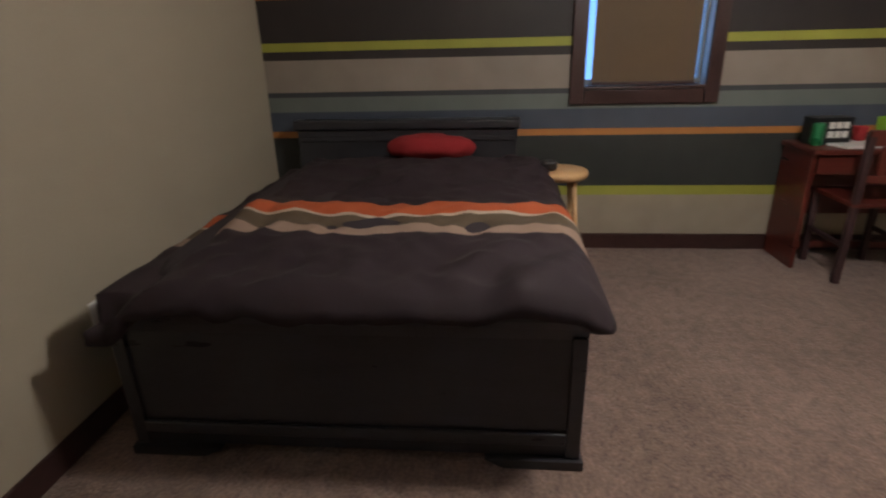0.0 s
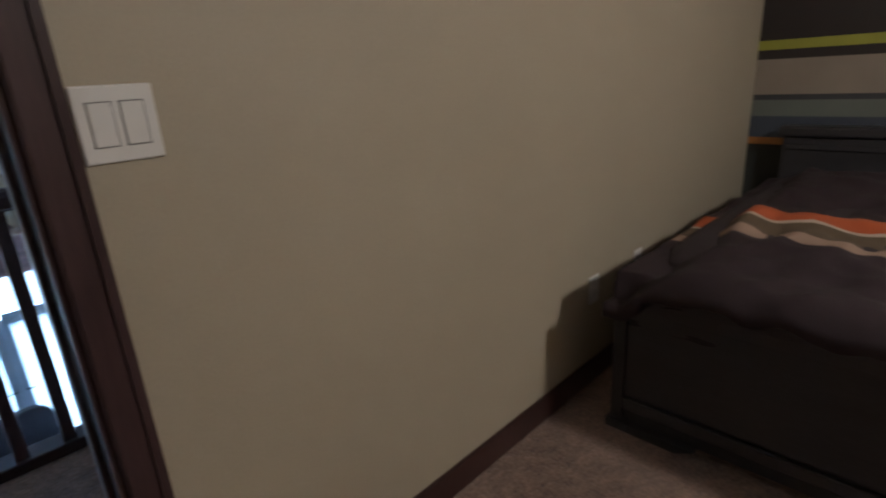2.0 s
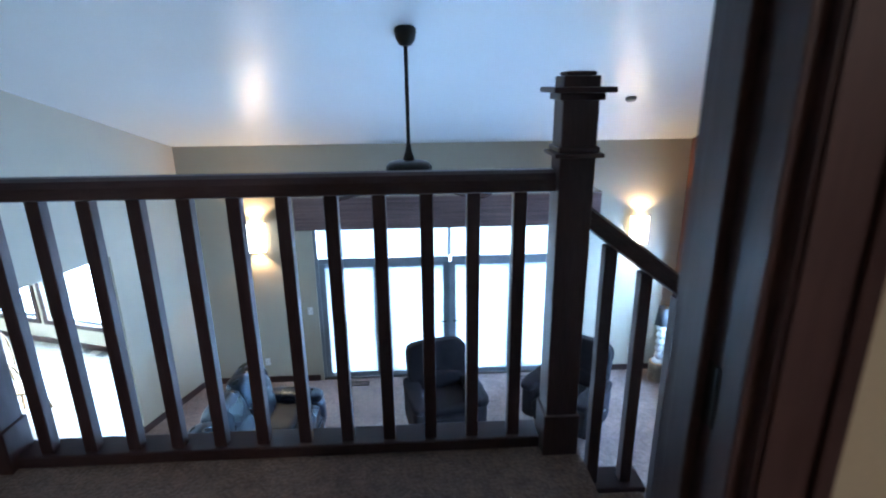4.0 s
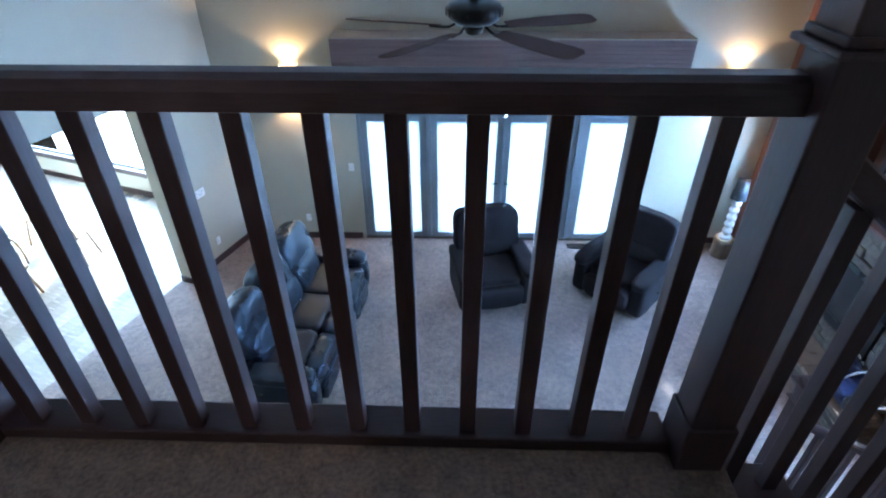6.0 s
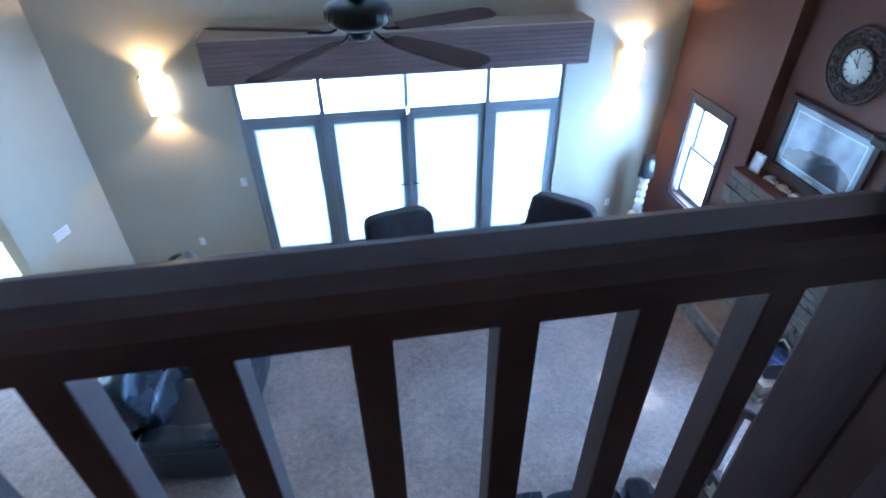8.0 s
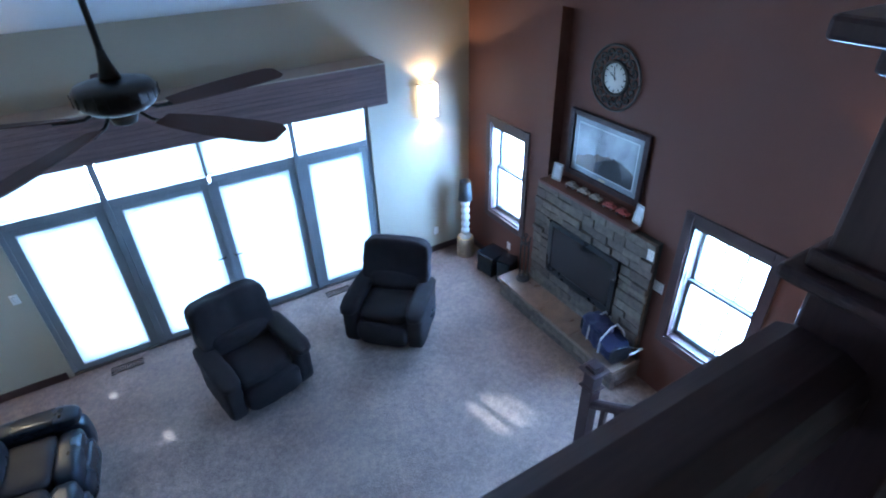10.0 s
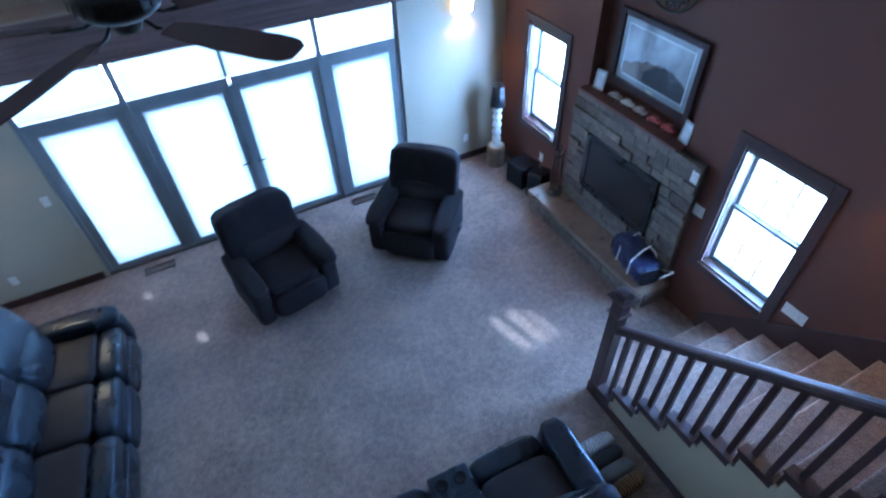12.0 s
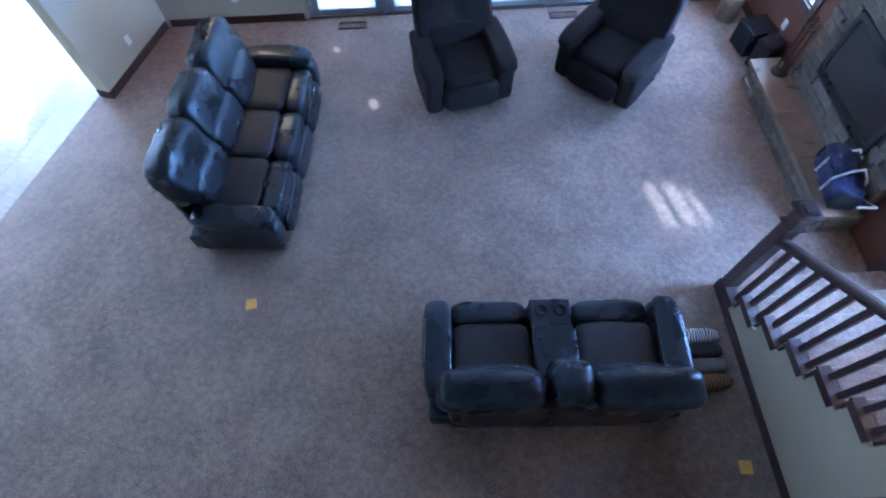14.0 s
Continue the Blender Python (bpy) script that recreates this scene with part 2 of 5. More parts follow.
TRIM = mat("dark_stained_trim", (0.045, 0.020, 0.018), 0.4, 0.3, 2, 30, 0.15, stretch=(2, 2, 2))
CARPET = carpet("brown_cut_pile_carpet", (0.098, 0.060, 0.047), (0.285, 0.188, 0.150))
PLASTIC = mat("white_plastic", (0.75, 0.73, 0.70), 0.35, 0.02, 3, 60, 0.0)
BLACKP = mat("black_plastic", (0.012, 0.012, 0.014), 0.4, 0.1, 3, 60, 0.05)
LACQUER = mat("black_lacquer", (0.012, 0.012, 0.014), 0.16, 0.1, 3, 60, 0.0)
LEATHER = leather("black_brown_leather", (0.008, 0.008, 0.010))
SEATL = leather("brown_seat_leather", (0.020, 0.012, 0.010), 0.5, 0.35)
FABRIC = mat("dark_brown_chenille", (0.014, 0.010, 0.011), 0.95, 0.25, 6, 160, 0.6, depth=0.004, sheen=0.02, spec=0.2)
BRONZE = mat("oil_rubbed_bronze", (0.02, 0.015, 0.012), 0.35, 0.2, 5, 60, 0.05, metal=0.7)
FRAME = mat("dark_window_frame", (0.19, 0.20, 0.21), 0.4, 0.15, 3, 50, 0.05)
GLASS = glass("clear_glass")
OUTSIDE = glow("bright_overcast_outside", (0.86, 0.93, 1.0), 5.0)
WOVEN = mat("woven_wood_shade", (0.10, 0.055, 0.05), 0.75, 0.35, 3, 60, 0.6, depth=0.004, stretch=(0.3, 1, 9), second=(0.15, 0.085, 0.075))
VINYL = mat("grey_oak_vinyl_plank", (0.30, 0.24, 0.19), 0.22, 0.2, 3, 40, 0.08, stretch=(1, 8, 8))
random_tone(VINYL, 0.18)
STONE = mat("stacked_ledge_stone", (0.115, 0.090, 0.074), 0.75, 0.5, 14, 60, 0.8, depth=0.012)
random_tone(STONE, 0.3)
SLAB = mat("brown_hearth_stone", (0.17, 0.11, 0.08), 0.34, 0.3, 7, 50, 0.4, depth=0.004)
FIREBLACK = mat("black_firebox", (0.008, 0.008, 0.009), 0.3, 0.2, 5, 50, 0.05)
GREYWOOD = mat("charcoal_painted_wood", (0.030, 0.029, 0.033), 0.35, 0.25, 3, 40, 0.1, stretch=(5, 1, 5))
CHERRY = mat("cherry_wood", (0.095, 0.017, 0.012), 0.35, 0.3, 3, 40, 0.1, stretch=(1, 1, 6), coat=0.2)
PINE = mat("clear_pine", (0.60, 0.36, 0.17), 0.4, 0.15, 3, 40, 0.08, stretch=(3, 3, 0.6))
RED = mat("red_cotton", (0.30, 0.016, 0.02), 0.9, 0.12, 5, 150, 0.4)
SHEET = mat("dark_sheet", (0.03, 0.02, 0.025), 0.9, 0.1, 5, 150, 0.3)


def translucent(name, colour):
    mt = bpy.data.materials.new(name)
    mt.use_nodes = True
    n, l = mt.node_tree.nodes, mt.node_tree.links
    b = n["Principled BSDF"]
    b.inputs["Base Color"].default_value = (*colour, 1)
    b.inputs["Roughness"].default_value = 0.9
    tr, mx = n.new("ShaderNodeBsdfTranslucent"), n.new("ShaderNodeMixShader")
    tr.inputs[0].default_value = (colour[0] * 0.56, colour[1] * 0.58, colour[2] * 0.58, 1)
    tc, wv = n.new("ShaderNodeTexCoord"), n.new("ShaderNodeTexNoise")
    mp = n.new("ShaderNodeMapping")
    mp.inputs["Scale"].default_value = (3, 3, 120)
    wv.inputs["Scale"].default_value = 1.0
    l.new(tc.outputs["Object"], mp.inputs[0]), l.new(mp.outputs[0], wv.inputs["Vector"])
    mr = n.new("ShaderNodeMapRange")
    mr.inputs[3].default_value, mr.inputs[4].default_value = 0.62, 0.78
    l.new(wv.outputs[0], mr.inputs[0]), l.new(mr.outputs[0], mx.inputs[0])
    l.new(b.outputs[0], mx.inputs[1]), l.new(tr.outputs[0], mx.inputs[2])
    l.new(mx.outputs[0], n["Material Output"].inputs[0])
    return mt


SHADE = translucent("white_cellular_fabric", (0.85, 0.88, 0.90))

# ---- structure: bedroom and loft ----
DX0, DX1, DH = -0.93, -0.062, 2.05       # bedroom door opening
ROOMX, ROOMY = -2.2, -4.8
setting("floor_loft", boxes((ROOMX, XB, ROOMY, 0.0, -0.3, 0.0), (ROOMX - 0.4, 0.20, 0.0, 1.20, -0.3, 0.0), (0.20, XB, 0.0, YC, -0.3, 0.0)), CARPET, "brown cut-pile carpet on the bedroom and loft floor", "floor")
setting("wall_bedroom_north", boxes((ROOMX, DX0, 0, YC, 0, 3.6), (DX1, XR, 0, YC, 0.0, 3.6), (DX0, DX1, 0, YC, DH, 3.6), (0.20, XR, 0.004, YC, ZF, -0.3)), TAN, "tan painted wall between bedroom and loft", "wall")
setting("wall_bedroom_west", box(ROOMX - 0.12, ROOMX, ROOMY, 0, 0, 2.44), TAN, "plain tan bedroom wall", "wall")
setting("wall_bedroom_south", box(ROOMX - 0.12, XB + 0.12, ROOMY - 0.12, ROOMY, 0, 2.44), TAN, "plain tan bedroom wall", "wall")
setting("ceiling_bedroom", box(ROOMX, XB, ROOMY, 0, 2.44, 2.54), WHITE, "white bedroom ceiling", "ceiling")

BW = (-2.64, -1.94, 1.0, 2.06)           # bedroom window opening: y0, y1, z0, z1
STRIPES = bands("striped_wall_paint", 2, [
    (0.0, (0.40, 0.34, 0.26)), (0.353, (0.38, 0.38, 0.06)), (0.411, (0.035, 0.038, 0.035)), (0.727, (0.55, 0.22, 0.06)), (0.767, (0.065, 0.08, 0.11)),
    (0.887, (0.17, 0.19, 0.17)), (0.984, (0.06, 0.062, 0.068)), (1.015, (0.34, 0.28, 0.23)), (1.199, (0.035, 0.026, 0.024)), (1.245, (0.38, 0.38, 0.06)),
    (1.300, (0.030, 0.022, 0.021)), (1.540, (0.55, 0.22, 0.06)), (1.573, (0.17, 0.19, 0.17)), (1.798, (0.34, 0.28, 0.23)), (2.148, (0.030, 0.022, 0.021))], 0.6)
setting("wall_striped", boxes((XB, XB + 0.14, ROOMY, BW[0], 0, 2.44), (XB, XB + 0.14, BW[1], 0, 0, 2.44), (XB, XB + 0.14, BW[0], BW[1], 0, BW[2]), (XB, XB + 0.14, BW[0], BW[1], BW[3], 2.44)), STRIPES,
        "bedroom wall painted in brown, tan, slate, lime and orange stripes", "wall")


def baseboard(name, x0, x1, y0, y1, z=0.0, h=0.10):
    bm = box(x0, x1, y0, y1, z + 0.002, z + h)
    top = [e for e in bm.edges if all(v.co.z > z + h - 0.001 for v in e.verts)]
    bmesh.ops.bevel(bm, geom=top, offset=0.005, segments=2, affect="EDGES")
    return setting(name, bm, TRIM, "dark-stained wooden baseboard along the wall", "baseboard")


baseboard("baseboard_bedroom_north", 0.03, XB - 0.016, -0.015, -0.001)
baseboard("baseboard_striped", XB - 0.016, XB - 0.001, ROOMY, -0.001)


def door_casing():
    """Dark casing and jamb round the open bedroom doorway."""
    d = thing("door_casing", "dark-stained wooden casing round the open bedroom doorway", "door frame", kind="structure")
    for x, s in ((DX1, 1), (DX0, -1)):
        part("jamb", box(x - 0.02 * s, x - 0.001 * s, -0.003, YC + 0.003, 0.003, DH - 0.001, 0.002), WOOD, d)
        part("stop", box(x - 0.032 * s, x - 0.021 * s, 0.045, 0.085, 0.003, DH - 0.03, 0.002), WOOD, d)
        for y in (-0.020, YC + 0.001):
            bm = bmesh.new()
            quad_box(bm, *sorted((x - 0.008 * s, x + 0.056 * s)), y, y + 0.019, 0.003, DH + 0.10)
            bmesh.ops.bevel(bm, geom=bm.edges[:], offset=0.004, segments=2, affect="EDGES")
            quad_box(bm, *sorted((x + 0.040 * s, x + 0.0555 * s)), y - 0.006 if y < 0 else y + 0.004, (y + 0.017) if y < 0 else y + 0.026, 0.003, DH + 0.098)
            part("casing", bm, WOOD, d)
    part("head_jamb", box(DX0 + 0.021, DX1 - 0.021, -0.003, YC + 0.003, DH - 0.021, DH - 0.001, 0.002), WOODX, d)
    for y in (-0.020, YC + 0.001):
        part("head_casing", box(DX0 - 0.056, DX1 + 0.056, y, y + 0.019, DH + 0.102, DH + 0.20, 0.004), WOODX, d)
    part("strike_plate", box(DX1 - 0.0225, DX1 - 0.0205, 0.03, 0.06, 0.93, 0.99), BRONZE, d, "bronze strike plate")


door_casing()


def wall_plate(name, m, w, h, kind, label, group):
    """A cover plate facing -y in its own frame."""
    p = thing(name, label, "switch" if kind != "outlet" else "outlet", m, group)
    part("plate", box(-w / 2, w / 2, -0.006, 0, -h / 2, h / 2, 0.003), PLASTIC, p)
    if kind == "rocker":
        n = max(1, round(w / 0.05) - 1) if w < 0.1 else round((w - 0.07) / 0.046) + 1
        for i in range(n):
            x = (i - (n - 1) / 2) * 0.046
            part("rocker", boxes((x - 0.0165, x + 0.0165, -0.0085, -0.0055, -0.033, 0.033), bevel=0.001), PLASTIC, p)
            part("gap", box(x - 0.018, x + 0.018, -0.0064, -0.006, -0.0345, 0.0345), BLACKP, p)
    elif kind == "outlet":
        for z in (-0.02, 0.02):
            part("socket", lathe([(0.016, 0), (0.016, 0.003), (0.014, 0.004)], 14), PLASTIC, p, m=pose(0, -0.005, z, 90, 0, 0))
            part("slots", boxes((-0.007, -0.005, -0.0098, -0.009, z - 0.002, z + 0.007), (0.005, 0.007, -0.0098, -0.009, z - 0.002, z + 0.007)), BLACKP, p)
    return p


wall_plate("light_switch", pose(0.058, -0.001, 1.1985), 0.116, 0.117, "rocker", "white double rocker light switch beside the bedroom doorway", "")
for x, z in ((1.565, 0.405), (1.94, 0.41)):
    wall_plate("wall_outlet", pose(x, -0.001, z), 0.072, 0.115, "outlet", "white wall outlet beside the bed", "bedroom outlets")


def bedroom_window():
    y0, y1, z0, z1 = BW
    w = thing("window_1", "dark-framed bedroom window with a drawn brown roller shade", "window", kind="structure")
    t = 0.08
    for a, b, c, d in ((y0 - t, y0 + 0.004, z0 - t, z1 + t), (y1 - 0.004, y1 + t, z0 - t, z1 + t)):
        part("casing", box(XB - 0.022, XB - 0.001, a, b, c, d, 0.005), TRIM, w)
    part("casing", box(XB - 0.022, XB - 0.001, y0 + 0.005, y1 - 0.005, z0 - t, z0 + 0.004, 0.005), TRIM, w)
    part("casing", box(XB - 0.022, XB - 0.001, y0 + 0.005, y1 - 0.005, z1 - 0.004, z1 + t, 0.005), TRIM, w)
    jamb = mat("white_vinyl_jamb", (0.62, 0.62, 0.62), 0.4, 0.05)
    for a, b in ((y0 + 0.0005, y0 + 0.0028), (y1 - 0.0028, y1 - 0.0005)):
        part("jamb", box(XB + 0.001, XB + 0.139, a, b, z0 + 0.005, z1 - 0.005), jamb, w, "white vinyl jamb")
    part("sill", box(XB - 0.03, XB + 0.1, y0 + 0.005, y1 - 0.005, z0 + 0.005, z0 + 0.022, 0.004), TRIM, w)
    part("sash", boxes((XB + 0.08, XB + 0.12, y0 + 0.003, y0 + 0.020, z0 + 0.024, z1 - 0.005), (XB + 0.08, XB + 0.12, y1 - 0.020, y1 - 0.003, z0 + 0.024, z1 - 0.005),
                       (XB + 0.08, XB + 0.12, y0 + 0.021, y1 - 0.021, z0 + 0.024, z0 + 0.055), (XB + 0.08, XB + 0.12, y0 + 0.021, y1 - 0.021, z1 - 0.04, z1 - 0.005), (XB + 0.08, XB + 0.12, y0 + 0.021, y1 - 0.021, 1.51, 1.55)), FRAME, w)
    g = part("pane", box(XB + 0.098, XB + 0.102, y0 + 0.03, y1 - 0.03, z0 + 0.05, z1 - 0.03), GLASS, w)
    g.visible_shadow = False
    s = thing("roller_shade", "brown fabric roller shade drawn down in the bedroom window", "window shade")
    part("fabric", box(XB + 0.035, XB + 0.037, y0 + 0.052, y1 - 0.052, z0 + 0.026, z1 - 0.04), mat("brown_shade_cloth", (0.13, 0.085, 0.05), 0.9, 0.1, 3, 220, 0.4), s)
    part("hem_bar", box(XB + 0.030, XB + 0.042, y0 + 0.052, y1 - 0.052, z0 + 0.026, z0 + 0.044, 0.003), TRIM, s)
    part("roller", tube([(XB + 0.045, y0 + 0.03, z1 - 0.035), (XB + 0.045, y1 - 0.03, z1 - 0.035)], 0.022, 12), TRIM, s)


bedroom_window()
BLUE_OUT = glow("dusky_blue_outside", (0.18, 0.42, 0.85), 1.5)
setting("backdrop_bedroom", box(XB + 0.145, XB + 0.15, -2.9, -1.7, 0.8, 2.3), BLUE_OUT, "plain blue daylight outside the bedroom window", "backdrop")

# ---- structure: great room ----
setting("floor_great_room", box(-7.0, XR + 0.1, -1.6, YW + 0.1, ZF - 0.2, ZF), CARPET, "brown-grey cut-pile carpet of the great room", "floor")
DL, DR, DT = -1.848, 2.074, -0.60        # glazed door wall opening
wall = boxes((-3.75, DL, YW, YW + 0.16, ZF, 0.62), (DR, XR, YW, YW + 0.16, ZF, 0.62), (DL, DR, YW, YW + 0.16, DT, 0.62))
setting("wall_window", wall, TAN, "tan painted wall around the glazed doors", "wall")
OP0, OPH = 5.86, -0.715                  # left wall: opening starts here, header underside


def left_wall():
    """The angled wall with its wide opening to the dining room."""
    bm = bmesh.new()
    n = Vector((-1, LW, 0)).normalized() * 0.17

    def seg(ya, yb, za0, za1, zb0, zb1):
        lo = [(left_x(ya), ya, za0), (left_x(yb), yb, zb0), (left_x(yb), yb, zb1), (left_x(ya), ya, za1)]
        a = [bm.verts.new(p) for p in lo]
        b = [bm.verts.new(Vector(p) + n) for p in lo]
        bm.faces.new(a), bm.faces.new(b[::-1])
        for i in range(4):
            j = (i + 1) % 4
            bm.faces.new((a[j], a[i], b[i], b[j]))
    seg(OP0, YW + 0.02, ZF, ceiling_z(OP0) + 0.05, ZF, ceiling_z(YW) + 0.05)
    seg(0.6, OP0 - 0.0005, OPH, ceiling_z(0.6) + 0.05, OPH, ceiling_z(OP0) + 0.05)
    seg(-1.6, 0.6, ZF, ceiling_z(0) + 0.05, ZF, ceiling_z(0.6) + 0.05)
    bmesh.ops.recalc_face_normals(bm, faces=bm.faces[:])
    setting("wall_left", bm, TAN, "angled tan wall with a wide opening to the dining room", "wall")


left_wall()
W1 = (5.80, 6.50, -2.40, -1.12)
W2 = (2.73, 3.46, -2.44, -1.12)
NI = (3.98, 5.365, -1.43, 0.383)         # picture niche: y0, y1, z0, z1
cells = []
T0, T1 = XR, XR + 0.20
TOP = 3.6
cells += [(T0, T1, -1.6, W2[0], ZF, TOP), (T0, T1, W2[0], W2[1], ZF, W2[2]), (T0, T1, W2[0], W2[1], W2[3], TOP), (T0, T1, W2[1], NI[0], ZF, TOP)]
cells += [(T0, T1, NI[0], NI[1], ZF, NI[2]), (T0, T1, NI[0], NI[1], NI[3], TOP), (T0 + 0.152, T1, NI[0], NI[1], NI[2], NI[3])]
cells += [(T0, T1, NI[1], W1[0], ZF, TOP), (T0, T1, W1[0], W1[1], ZF, W1[2]), (T0, T1, W1[0], W1[1], W1[3], TOP), (T0, T1, W1[1], YW + 0.16, ZF, TOP)]
setting("wall_fireplace", boxes(*cells), BROWN, "red-brown painted fireplace wall with a picture niche", "wall")
y_top = 0.0
setting("ceiling_great_room", prism([(YW + 0.16, ceiling_z(YW + 0.16)), (y_top - 0.3, ceiling_z(y_top - 0.3)), (y_top - 0.3, ceiling_z(y_top - 0.3) + 0.15), (YW + 0.16, ceiling_z(YW + 0.16) + 0.15)], "x", -7.2, XR + 0.3),
        WHITE, "white vaulted ceiling sloping up over the loft", "ceiling")
setting("wall_lower_back", box(-6.9, XR, -1.75, -1.6, ZF, -0.3), TAN, "plain tan wall under the loft", "wall")
setting("wall_loft_west", box(-2.75, -2.6, YC, 1.2, 0, 3.6), TAN, "plain tan wall at the end of the loft", "wall")
setting("wall_upper_west", box(-7.0, -2.75, YC - 0.02, YC + 0.13, -0.3, 3.6), TAN, "plain tan upper wall beyond the loft", "wall")
setting("ceiling_under_loft", boxes((-7.0, ROOMX - 0.41, -1.6, YC, -0.31, -0.3), (-7.0, 0.2, -1.6, 1.19, -0.34, -0.31)), WHITE, "white ceiling under the loft", "ceiling")
baseboard("baseboard_window_left", -3.55, DL - 0.05, YW - 0.016, YW - 0.001, ZF)
baseboard("baseboard_window_right", DR + 0.05, XR - 0.02, YW - 0.016, YW - 0.001, ZF)
baseboard("baseboard_fireplace", XR - 0.016, XR - 0.001, 5.60, YW - 0.02, ZF)


def left_baseboard():
    m = Matrix.Translation((left_x(OP0), OP0, ZF)) @ pose(0, 0, 0, 0, 0, -math.degrees(math.atan(LW)))
    n = math.hypot(YW - OP0, LW * (YW - OP0))
    setting("baseboard_left", box(0.001, 0.016, -0.012, n - 0.02, 0.002, 0.10, 0.003, m=m), TRIM, "dark-stained wooden baseboard along the wall", "baseboard")
    setting("baseboard_left_end", box(-0.17, 0.001, -0.016, -0.001, 0.002, 0.10, 0.003, m=m), TRIM, "dark-stained wooden baseboard round the wall end", "baseboard")


left_baseboard()

# ---- glazed doors and windows ----


def glazed_wall():
    w = thing("window_2", "wall of dark-framed glazed patio doors with transoms and closed white shades", "window", kind="structure")
    y0, y1 = YW + 0.02, YW + 0.10
    part("frame", boxes((DL + 0.002, DL + 0.05, y0, y1, ZF + 0.03, DT - 0.002), (DR - 0.05, DR - 0.002, y0, y1, ZF + 0.03, DT - 0.002), (DL + 0.051, DR - 0.051, y0, y1, DT - 0.06, DT - 0.003), bevel=0.003), FRAME, w)
    part("threshold", box(DL + 0.002, DR - 0.002, y0 - 0.015, y1, ZF + 0.001, ZF + 0.029, 0.004), mat("bronze_threshold", (0.12, 0.10, 0.09), 0.35, 0.1, metal=0.6), w)
    for x in (-0.893, 1.118):
        part("mullion", box(x - 0.03, x + 0.03, y0 - 0.012, y1, ZF + 0.03, DT - 0.062, 0.004), FRAME, w)
    xs = (DL + 0.05, -0.893, 0.112, 1.118, DR - 0.05)
    part("transom_bar", boxes(*[(a + 0.031 if i else a + 0.001, b - (0.031 if i != 1 else 0.0) if i < 3 else b - 0.001, y0 + 0.002, y1 - 0.002, -1.285, -1.205) for i, (a, b) in enumerate(zip(xs, xs[1:]))], bevel=0.0), FRAME, w)
    part("astragal", box(0.092, 0.132, y0 - 0.008, y0 + 0.005, ZF + 0.032, -1.288, 0.003), FRAME, w)
    part("transom_divider", box(0.096, 0.128, y0 + 0.01, y1 - 0.01, -1.204, DT - 0.062), FRAME, w)
    for i, (a, b) in enumerate(zip(xs, xs[1:])):
        a += 0.002 if i == 0 else (0.032 if i in (1, 3) else 0.003)
        b -= 0.002 if i == 3 else (0.032 if i in (0, 2) else 0.003)
        d = part("door" if i in (1, 2) else "side_light", boxes((a, a + 0.10, y0 + 0.006, y1 - 0.01, ZF + 0.032, -1.288), (b - 0.10, b, y0 + 0.006, y1 - 0.01, ZF + 0.032, -1.288), (a + 0.101, b - 0.101, y0 + 0.006, y1 - 0.01, ZF + 0.032, ZF + 0.13), (a + 0.101, b - 0.101, y0 + 0.006, y1 - 0.01, -1.37, -1.288), bevel=0.004), FRAME, w)
        for z0, z1 in ((ZF + 0.12, -1.36), (-1.20, DT - 0.06)):
            g = part("pane", box(a + 0.09 if z1 < -1.3 else a, b - 0.09 if z1 < -1.3 else b, y0 + 0.05, y0 + 0.054, z0, z1), GLASS, d)
            g.visible_shadow = False
        if i in (1, 2):
            hx = 0.06 if i == 1 else 0.165
            part("handle", tube([(hx, y0 - 0.005, ZF + 0.95), (hx, y0 - 0.05, ZF + 0.95), (hx + (-0.09 if i == 1 else 0.09), y0 - 0.055, ZF + 0.95)], 0.008), BRONZE, d, "bronze lever handle")
        s = thing("window_shade", "closed white cellular shade glowing with daylight", "window shade", group="glazed door shades")
        f = part("fabric", box(a + 0.085, b - 0.085, y0 - 0.006, y0 - 0.003, ZF + 0.11, -1.345), SHADE, s)
        f.visible_shadow = False
        f2 = part("upper_fabric", box(a + 0.012, b - 0.012, y0 - 0.006 + 0.012, y0 - 0.003 + 0.012, -1.19, DT - 0.07), SHADE, s)
        f2.visible_shadow = False


glazed_wall()
BY0, BY1 = YW + 1.0, YW + 1.02
# Backdrop blocks the sun; slots added to shape the bars and spots on the carpet.
setting("backdrop_patio", boxes((-2.8, 3.1, BY0, BY1, -5.0, -2.08), (-2.8, -1.98, BY0, BY1, -2.08, -2.0), (-1.85, 3.1, BY0, BY1, -2.08, -2.0), (-2.8, 3.1, BY0, BY1, -2.0, -1.45), (-2.8, -1.72, BY0, BY1, -1.45, -1.33), (-1.63, 3.1, BY0, BY1, -1.45, -1.33), (-2.8, 3.1, BY0, BY1, -1.33, -0.48), (-2.8, 0.71, BY0, BY1, -0.48, -0.10), (0.865, 0.90, BY0, BY1, -0.48, -0.10), (1.05, 1.10, BY0, BY1, -0.42, -0.10), (1.05, 3.1, BY0, BY1, -0.48, -0.421), (1.17, 3.1, BY0, BY1, -0.42, -0.10), (-2.8, 3.1, BY0, BY1, -0.10, 0.45)), OUTSIDE, "bright overcast daylight backdrop outside the patio doors, slotted to shape sun bars", "backdrop")
setting("backdrop_side", box(XR + 1.2, XR + 1.22, 1.0, 9.0, -6.0, 0.6), OUTSIDE, "bright overcast daylight outside the side windows", "backdrop")


